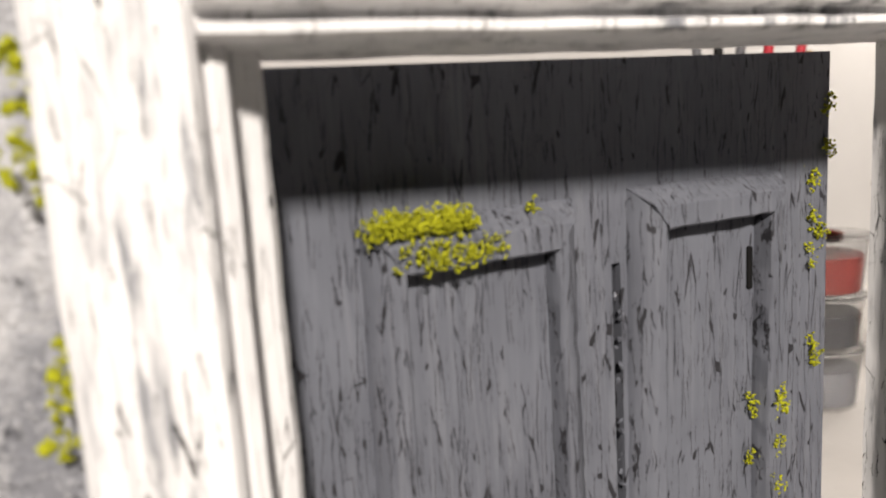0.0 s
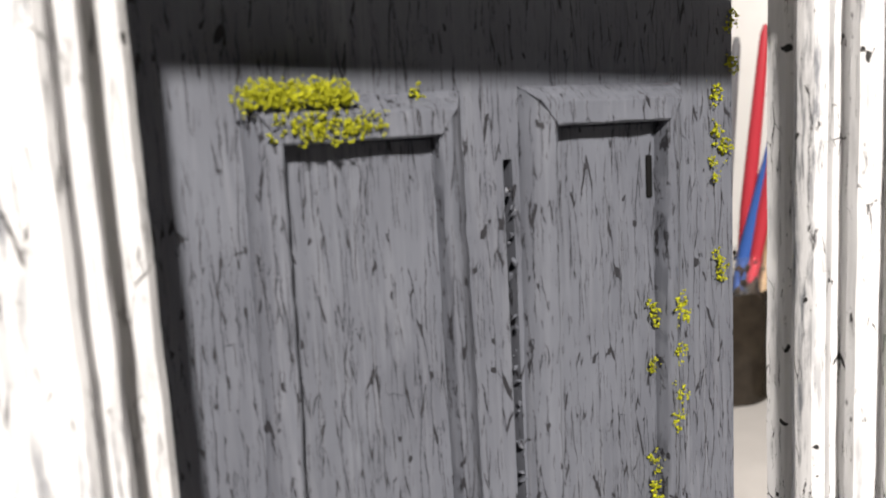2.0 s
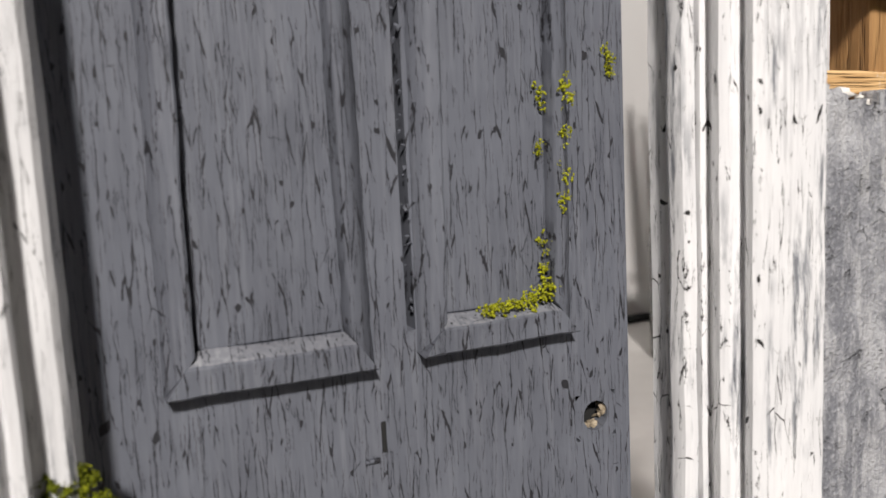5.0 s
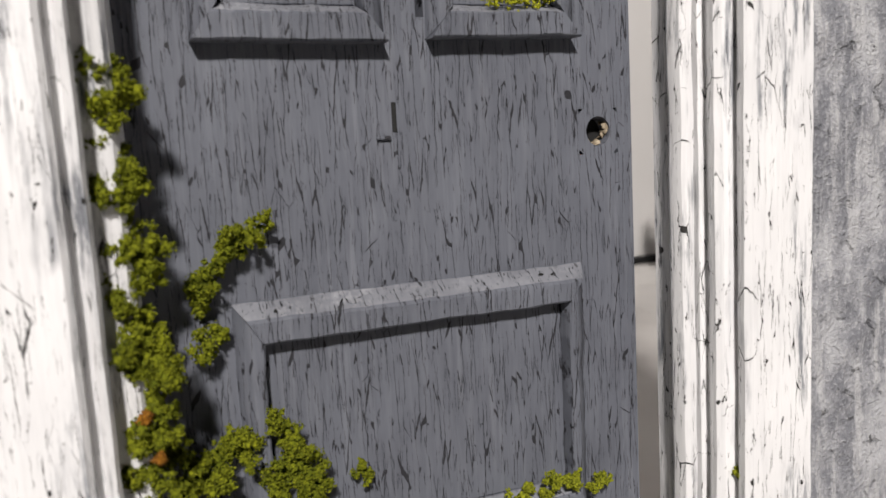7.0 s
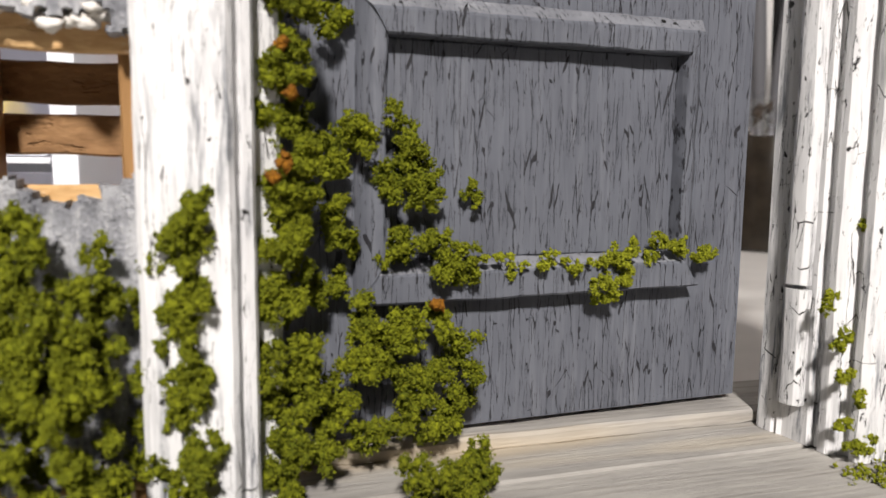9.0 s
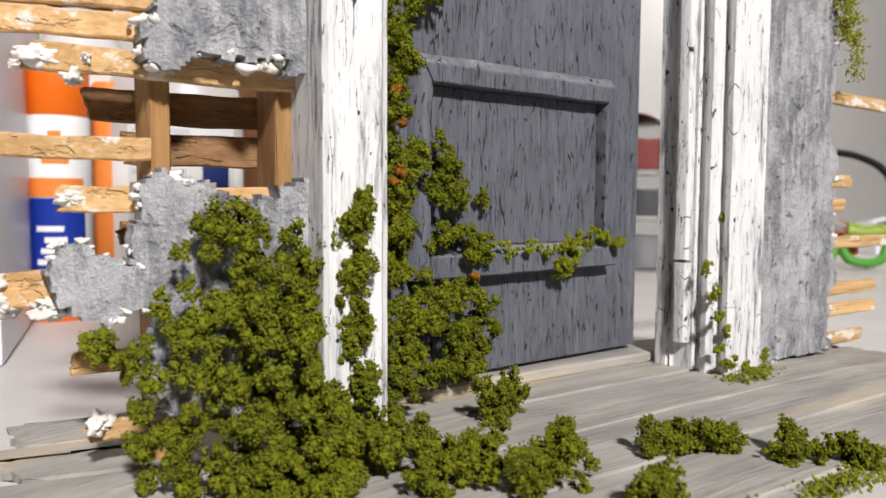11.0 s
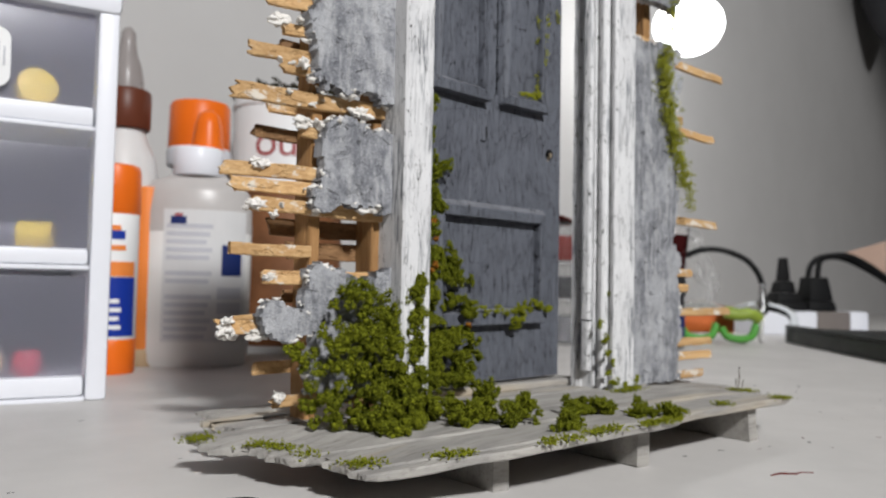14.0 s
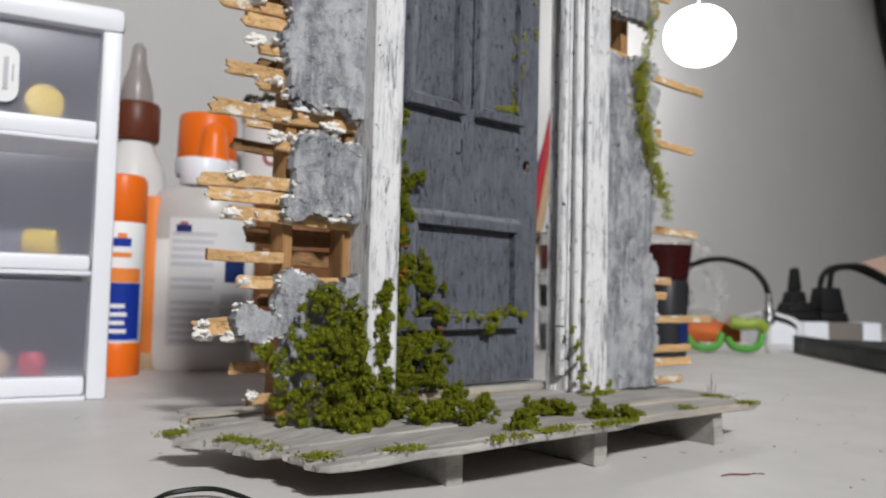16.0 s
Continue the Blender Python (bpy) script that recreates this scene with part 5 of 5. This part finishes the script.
marker.matrix_basis = DR @ Matrix.Translation((-0.085, 0.022, 0.0746)) @ Matrix.Rotation(radians(90), 4, "Y") @ Matrix.Rotation(radians(8), 4, "X")
for nm, prof, mat in (("barrel", [(0.005, 0.0), (0.0060, 0.001), (0.0060, 0.047), (0.0056, 0.048)], GREY_POT), ("cap", [(0.0060, 0.047), (0.0066, 0.048), (0.0064, 0.0605), (0.0056, 0.0612)], YELLOW)):
    bm = lathe(prof, (0, 0, 0), 24)
    mesh = bpy.data.meshes.new(nm)
    bm.to_mesh(mesh)
    bm.free()
    mesh.materials.append(mat)
    piece = smooth(new(nm, mesh))
    piece.parent = marker
for x, mat, nm, lab in ((-0.0330, RED, "bead", "small red bead in the lowest drawer"), (-0.0480, TAN, "cork", "small tan cork in the lowest drawer"), (-0.060, GREY_POT, "cork", "small grey stopper in the lowest drawer")):
    ob = part(nm, lathe([(0.0040, 0.0), (0.0062, 0.003), (0.0064, 0.008), (0.0048, 0.0115)], in_tower(x, 0.020, 0.0107), 20), mat)
    single(smooth(ob), lab, nm)


# the jar of brushes and the stacked paint pots
def pot(place, z, r, h, paint, label):
    top = thing("paint_pot", (*place, z), label, "pot", "stacked paint pots")
    c = (*place, z)
    see_through(smooth(part("wall", lathe([(r * 0.86, 0.0), (r * 0.90, 0.001), (r, h * 0.96), (r * 0.97, h * 0.96), (r * 0.88, 0.0022), (r * 0.80, 0.002)], c, 36), GLASS, top, "clear plastic wall")))
    smooth(part("paint", lathe([(r * 0.84, 0.0028), (r * 0.86, 0.003), (r * 0.915, h * 0.62), (r * 0.90, h * 0.66)], c, 36), paint, top, "dried paint inside"))
    smooth(part("rim", lathe([(r * 0.98, h * 0.95), (r * 1.05, h * 0.96), (r * 1.05, h), (r * 0.98, h)], c, 36), GLASS, top, "clear plastic rim"))
    return top


STACK = (0.4420, 0.3500)
pot(STACK, 0.0, 0.026, 0.041, GREY_POT, "clear plastic pot with grey paint, at the foot of the stack")
pot(STACK, 0.0412, 0.027, 0.036, DARK_PAINT, "clear plastic pot with near-black paint in the stack")
pot(STACK, 0.0774, 0.028, 0.040, RED_PAINT, "clear plastic pot with dark red paint on the stack")
bm = lathe([(0.0, 0.0), (0.010, 0.0004), (0.017, 0.003), (0.016, 0.0042), (0.008, 0.0016), (0.0, 0.0012)], (0, 0, 0), 24)
crust = part("paint_skin", bm, RED_PAINT)
crust.matrix_basis = Matrix.Translation((STACK[0] - 0.006, STACK[1], 0.1168)) @ Matrix.Rotation(radians(14), 4, "Y")
tagged(smooth(crust), "curled dark red skin of dried paint on the top pot", "paint skin")

JAR = (0.4075, 0.4030)
jar = thing("brush_jar", (*JAR, 0), "clear jar of murky water crusted with dark paint", "jar")
J = (*JAR, 0)
see_through(smooth(part("glass", lathe([(0.0332, 0.0792), (0.0338, 0.0800), (0.0338, 0.095), (0.031, 0.104), (0.0295, 0.104), (0.032, 0.094), (0.0322, 0.0800), (0.0326, 0.0792)], J), GLASS, jar, "clear glass neck")))
smooth(part("water", lathe([(0.0305, 0.0), (0.0335, 0.002), (0.0338, 0.008), (0.0338, 0.078), (0.0332, 0.079)], J), plain("murky_water", (0.030, 0.024, 0.018), 0.2, speck=0.2), jar, "lower jar with dark murky water"))
rng = random.Random(8)
crusts = [(J[0] + 0.0312 * math.cos(a), J[1] + 0.0312 * math.sin(a), rng.uniform(0.074, 0.100), rng.uniform(0.0010, 0.0030)) for a in [rng.uniform(0, 6.28) for _ in range(170)]]
lumps("dried_paint", crusts, plain("crusted_paint", (0.055, 0.040, 0.030), 0.8, speck=0.3, scale=300.0), jar, CHIPS, 6)["label"] = "crusts of dried paint"


def brush(foot, tip_at, handle, label):
    """A paintbrush that stands in the jar on its bristles and leans towards a point."""
    top = thing("paintbrush", (0, 0, 0), label, "paintbrush", "brushes in the jar")
    low, high = Vector((JAR[0] + foot[0], JAR[1] + foot[1], 0.0060)), Vector(tip_at)
    top.matrix_basis = Matrix.Translation(low) @ (high - low).to_track_quat("Z", "Y").to_matrix().to_4x4()
    k = (high - low).length / 0.25
    for nm, prof, mat, lab in (("handle", [(0.0022, 0.078 * k), (0.0034, 0.084 * k), (0.0050, 0.13 * k), (0.0042, 0.19 * k), (0.0030, 0.244 * k), (0.0014, 0.25 * k)], handle, ""),
                               ("ferrule", [(0.0026, 0.030 * k), (0.0031, 0.031 * k), (0.0028, 0.079 * k), (0.0022, 0.080 * k)], METAL, "steel ferrule"), ("bristles", [(0.0008, 0.0), (0.0030, 0.012), (0.0026, 0.031 * k)], BROWN, "stiff dark bristles")):
        bm = lathe(prof, (0, 0, 0), 14)
        mesh = bpy.data.meshes.new(nm)
        bm.to_mesh(mesh)
        bm.free()
        mesh.materials.append(mat)
        piece = smooth(new(nm, mesh))
        piece.parent = top
        if lab:
            piece["label"] = lab
    return top


brush((0.004, -0.006), (0.4190, 0.3720, 0.256), RED, "paintbrush with a red lacquered handle")
brush((-0.004, -0.014), (0.4300, 0.3560, 0.248), RED, "paintbrush with a red lacquered handle")
brush((0.010, -0.014), (0.4330, 0.3540, 0.236), TAN, "paintbrush with a bare tan handle")
brush((-0.010, -0.002), (0.4260, 0.3640, 0.205), BLUE, "paintbrush with a blue lacquered handle")
brush((0.000, 0.010), (0.4080, 0.3860, 0.250), GREY_LACQUER, "paintbrush with a grey handle")
brush((0.006, 0.014), (0.3930, 0.4120, 0.252), GREY_LACQUER, "paintbrush with a dark grey handle")
brush((0.004, 0.020), (0.3960, 0.4200, 0.232), GREY_LACQUER, "paintbrush with a dark grey handle")
brush((0.012, 0.004), (0.4010, 0.4000, 0.250), BLACK, "paintbrush with a black handle")

# at the far side: goggles, adapters on a power strip, a dark tray
gog = thing("safety_goggles", (0.600, 0.262, 0), "clear safety goggles with green vents and an orange strap", "goggles")
AX = Matrix.Translation((0.600, 0.262, 0)) @ Matrix.Rotation(radians(-46), 4, "Z")


def turned_part(name, bm, material, parent, m, label=""):
    bmesh.ops.transform(bm, matrix=m, verts=bm.verts)
    return smooth(part(name, bm, material, parent, label))


see_through(turned_part("lens", tube([(-0.070, 0.0, 0.004), (-0.066, -0.010, 0.030), (-0.030, -0.020, 0.040), (0.0, -0.016, 0.034), (0.030, -0.020, 0.040), (0.066, -0.010, 0.030), (0.070, 0.0, 0.004)], 0.0045, 14), CLEAR_LENS, gog, AX, "clear curved lens"))
for x in (-0.028, 0.012):
    turned_part("vent", tube([(x - 0.017, -0.012, 0.016), (x - 0.012, -0.016, 0.008), (x + 0.001, -0.018, 0.0055), (x + 0.013, -0.014, 0.009), (x + 0.018, -0.010, 0.020)], 0.0038, 10), GREEN, gog, AX, "bright green vent")
turned_part("nose_frame", tube([(-0.002, -0.011, 0.032), (0.012, -0.013, 0.030), (0.024, -0.013, 0.031), (0.033, -0.010, 0.026)], 0.0062, 12), LIME, gog, AX, "yellow-green rubber frame")
turned_part("strap", box((-0.075, 0.004, 0.010), (0.014, 0.012, 0.034), 0.003), STRAP, gog, AX, "flat orange strap")

lead = thing("cable", (0.629, 0.234, 0), "thick black looped lead beside the goggles, with an added end for the lens highlight", "cable")
smooth(part("cord", tube([(0.548, 0.300, 0.112), (0.549, 0.303, 0.084), (0.556, 0.300, 0.080), (0.578, 0.292, 0.090), (0.598, 0.282, 0.097), (0.612, 0.266, 0.096), (0.622, 0.248, 0.087), (0.627, 0.238, 0.074), (0.629, 0.234, 0.062)], 0.0030, 12), BLACK, lead))
# added steel piece that stands for the bright highlight on the goggle lens
smooth(part("jack", lathe([(0.0030, 0.029), (0.0062, 0.032), (0.0062, 0.041), (0.0036, 0.047), (0.0036, 0.058), (0.0026, 0.064)], (0.629, 0.234, 0.0), 20), METAL, lead, "added steel end in place of the lens highlight"))
smooth(part("tail", tube([(0.629, 0.234, 0.036), (0.632, 0.236, 0.016), (0.640, 0.240, 0.0032), (0.660, 0.246, 0.0032)], 0.0028, 10), MILKY, lead, "pale thin tail of the lead on the table"))

PW = Matrix.Translation((0.820, 0.300, 0)) @ Matrix.Rotation(radians(-35), 4, "Z")
strip = thing("power_strip", (0.820, 0.300, 0), "white power strip lying along the wall side", "power strip")
turned_part("case", box((-0.045, -0.022, 0.0), (0.042, 0.022, 0.030), 0.003), WHITE_PLASTIC, strip, PW)
turned_part("switch_panel", box((0.0422, -0.0215, 0.0005), (0.0868, 0.0215, 0.0298), 0.002), SMOKED, strip, PW, "brownish grey smooth switch panel")
turned_part("case_end", box((0.0870, -0.022, 0.0), (0.112, 0.022, 0.030), 0.003), WHITE_PLASTIC, strip, PW)
for i, x in enumerate((0.0090, 0.0520)):
    spot = PW @ Vector((x, 0, 0.0302))
    adapter = thing("plug_adapter", spot, "black stepped plug adapter in the power strip", "plug", "plugs in the strip")
    steps = ((0.0215, 0.0190, 0.0302, 0.041), (0.0165, 0.0130, 0.0412, 0.053), (0.0115, 0.0090, 0.0532, 0.067), (0.0068, 0.0042, 0.0672, 0.097)) if i == 0 else ((0.0190, 0.0172, 0.0302, 0.042), (0.0162, 0.0118, 0.0422, 0.073))
    for k, (low, high, z0, z1) in enumerate(steps):
        bm = box((x - low, -low, z0), (x + low, low, z1), 0.002)
        for v in bm.verts:
            f = 1 + (high / low - 1) * (v.co.z - z0) / (z1 - z0)
            v.co.x, v.co.y = x + (v.co.x - x) * f, v.co.y * f
        turned_part("body" if k == 0 else "collar", bm, BLACK, adapter, PW)
cord = smooth(part("cable", tube([PW @ Vector(p) for p in ((0.0435, 0.0, 0.072), (0.047, 0.0, 0.087), (0.056, -0.002, 0.097), (0.075, -0.003, 0.101), (0.100, -0.003, 0.101), (0.130, -0.003, 0.088), (0.163, -0.002, 0.066), (0.190, 0.0, 0.044), (0.230, 0.01, 0.020), (0.290, 0.02, 0.006))], 0.0036, 12), BLACK))
single(cord, "black cable arching from the plug to the tray", "cable")
cord = smooth(part("cable", tube([PW @ Vector(p) for p in ((0.0595, 0.004, 0.072), (0.061, 0.004, 0.088), (0.067, 0.005, 0.097), (0.085, 0.005, 0.100), (0.105, 0.005, 0.096), (0.135, 0.005, 0.083), (0.170, 0.005, 0.064), (0.205, 0.01, 0.050), (0.260, 0.02, 0.020))], 0.0036, 12), BLACK))
single(cord, "black cable arching from the plug to the tray", "cable")
# a scrap of card caught on the two cables
outline = ((0.0985, 0.1050), (0.1640, 0.1230), (0.1600, 0.0690), (0.1350, 0.0810), (0.1040, 0.0955))
scrap = bmesh.new()
rings = [[scrap.verts.new((x, y + 0.06 * (z - 0.09), z)) for x, z in outline] for y in (0.0088, 0.0100)]
scrap.faces.new(rings[0])
scrap.faces.new(rings[1][::-1])
for k in range(5):
    scrap.faces.new((rings[0][k], rings[1][k], rings[1][(k + 1) % 5], rings[0][(k + 1) % 5]))
bmesh.ops.recalc_face_normals(scrap, faces=scrap.faces)
card = part("card_scrap", scrap, plain("pink_card", (0.52, 0.36, 0.28), 0.7, speck=0.04))
card.data.transform(PW)
single(card, "pinkish tan scrap of card caught on the cables", "card")
bag = bmesh.new()
bmesh.ops.create_icosphere(bag, subdivisions=4, radius=1.0)
for v in bag.verts:
    q = v.co.copy()
    v.co = Vector((0.665 + q.x * 0.055, 0.345 + q.y * 0.030, max(0.062 + q.z * 0.062, 0.001)))
    v.co += noise.noise_vector(q * 2.6) * 0.016 + noise.noise_vector(q * 7) * 0.005
    v.co.z = max(v.co.z, 0.0)
bag_ob = part("plastic_bag", bag, clear("thin_clear_film", (0.9, 0.9, 0.9), 0.12, 0.97, 1.08))
see_through(single(bag_ob, "crumpled clear plastic bag behind the goggles", "bag"))

TR = Matrix.Translation((0.676, 0.2300, 0)) @ Matrix.Rotation(radians(42), 4, "Z")
tray = thing("cutting_tray", (0.676, 0.2300, 0), "flat dark tray with a raised edge on the table", "tray")
turned_part("slab", box((-0.46, -0.34, 0.0), (0.0, 0.0, 0.0150), 0.002), SLATE, tray, TR @ Matrix.Translation((0, 0, 0)))
turned_part("edge", box((-0.46, -0.010, 0.0152), (0.0, 0.0, 0.0185), 0.001), SLATE, tray, TR, "raised dark edge")
blob = smooth(part("blue_cloth", lathe([(0.040, 0.0), (0.055, 0.010), (0.052, 0.035), (0.036, 0.052), (0.012, 0.058)], (0.905, 0.120, 0.0), 30), BLUE))
single(blob, "bunched blue cloth at the end of the table", "cloth")

# the round lamp before the wall
LAMP = (0.7600, 0.3900, 0.4040)
lamp = thing("round_lamp", LAMP, "round frosted glowing lamp hanging on a thin cord", "lamp")
glow = bpy.data.materials.new("lamp_glow")
glow.use_nodes = True
glow.node_tree.nodes["Principled BSDF"].inputs["Emission Color"].default_value = (1.0, 0.99, 0.97, 1)
glow.node_tree.nodes["Principled BSDF"].inputs["Emission Strength"].default_value = 12.0
globe = lathe([(0.045 * math.sin(math.pi * i / 20), -0.039 * math.cos(math.pi * i / 20)) for i in range(1, 20)], LAMP, 40)
smooth(part("globe", globe, glow, lamp, "glowing frosted globe")).visible_shadow = False
smooth(part("cord", tube([(LAMP[0], LAMP[1], LAMP[2] + 0.036), (LAMP[0], LAMP[1], 1.0), (LAMP[0], LAMP[1], 1.700)], 0.0016, 10), WHITE_PLASTIC, lamp, "thin white cord to the ceiling"))

# paint specks and crumbs on the table
rng = random.Random(12)
for nm, mat, lab, count, seed in (("paint_specks", RED_PAINT, "flakes of dark red paint scattered on the table", 16, 1), ("dirt_specks", DARK_PAINT, "dark specks and crumbs scattered on the table", 60, 2)):
    spots = []
    for k in range(count):
        x, y = (rng.uniform(0.08, 0.34), rng.uniform(-0.08, 0.12)) if rng.random() < 0.75 else (rng.uniform(-0.12, 0.08), rng.uniform(-0.02, 0.24))
        x0, r = x, rng.uniform(0.0002, 0.0006)
        for j in range(rng.randint(1, 4)):
            spots.append((x0 + j * 0.0006, y + rng.gauss(0, 0.0003), 0.00005, r))
    ob = lumps(nm, spots, mat, None, CHIPS, seed)
    ob.data.transform(Matrix.Diagonal((1, 1, 0.3, 1)))
    single(ob, lab, "specks", "", "stuff")
shred = smooth(part("plastic_shred", tube([(-0.0700, 0.0560, 0.0014), (-0.0630, 0.0600, 0.0022), (-0.0540, 0.0560, 0.0028), (-0.0500, 0.0470, 0.0022), (-0.0480, 0.0400, 0.0010)], 0.0007, 8), SLATE))
single(shred, "curled shred of dark plastic under the porch", "shred")
streak = smooth(part("paint_streak", tube([(0.0828, -0.0110, 0.0), (0.0870, -0.0118, 0.0002), (0.0905, -0.0150, 0.0002), (0.0940, -0.0152, 0.0), (0.0968, -0.0178, 0.0)], 0.00032, 6), RED_PAINT))
single(streak, "thin dried streak of red paint on the table", "paint streak")

# the red cup on two pots, half hidden behind the broken wall
CUP = (0.4930, 0.2700)
cup = thing("red_cup", (*CUP, 0.0722), "dark red translucent plastic cup standing on a pot", "cup")
smooth(part("wall", lathe([(0.0200, 0.0722), (0.0215, 0.0730), (0.0252, 0.1050), (0.0244, 0.1050), (0.0208, 0.0750)], (*CUP, 0), 36), CUP_RED, cup, "dark red filled lower wall"))
see_through(smooth(part("rim", lathe([(0.0253, 0.1052), (0.0261, 0.1115), (0.0266, 0.1125), (0.0254, 0.1125), (0.0244, 0.1052)], (*CUP, 0), 36), CUP_FILM, cup, "clear empty rim")))
base_pot = thing("paint_pot", (*CUP, 0), "dark pot with a torn white label under the red cup", "pot")
smooth(part("wall", lathe([(0.0190, 0.0), (0.0205, 0.001), (0.0215, 0.0700), (0.0205, 0.0720)], (*CUP, 0), 36), DARK_PAINT, base_pot))
part("label", wrap((*CUP, 0), 0.0219, -60, 20, 0.048, 0.067), LABEL_WHITE, base_pot, "torn white label")
part("band", wrap((*CUP, 0), 0.0216, -110, 20, 0.012, 0.036), LABEL_NAVY, base_pot, "dark blue band")

# a dark pointed shade that hangs far back in the corner
P = (1.800, 0.450, -0.030)
shade = thing("hanging_shade", (P[0], P[1], 0.630), "dark grey pointed shade hanging near the corner", "shade")
smooth(part("cone", lathe([(0.003, 0.660), (0.012, 0.668), (0.036, 0.710), (0.056, 0.760), (0.068, 0.815), (0.068, 0.880), (0.050, 0.940), (0.020, 0.965)], P, 36), plain("dark_grey_shade", (0.05, 0.05, 0.055), 0.5, speck=0.04), shade))
smooth(part("cord", tube([(P[0], P[1], 0.930), (P[0], P[1], 1.300), (P[0], P[1], 1.702)], 0.004, 8), BLACK, shade, "black hanging cord"))

# a thin black tube drawn as the dark line where wall meets table
line = smooth(part("cable", tube([(0.300, 0.519, 0.004), (0.380, 0.515, 0.004), (0.450, 0.518, 0.004), (0.560, 0.516, 0.004)], 0.0035, 8), BLACK))
single(line, "thin black tube drawn as the dark line along the wall's foot", "cable")
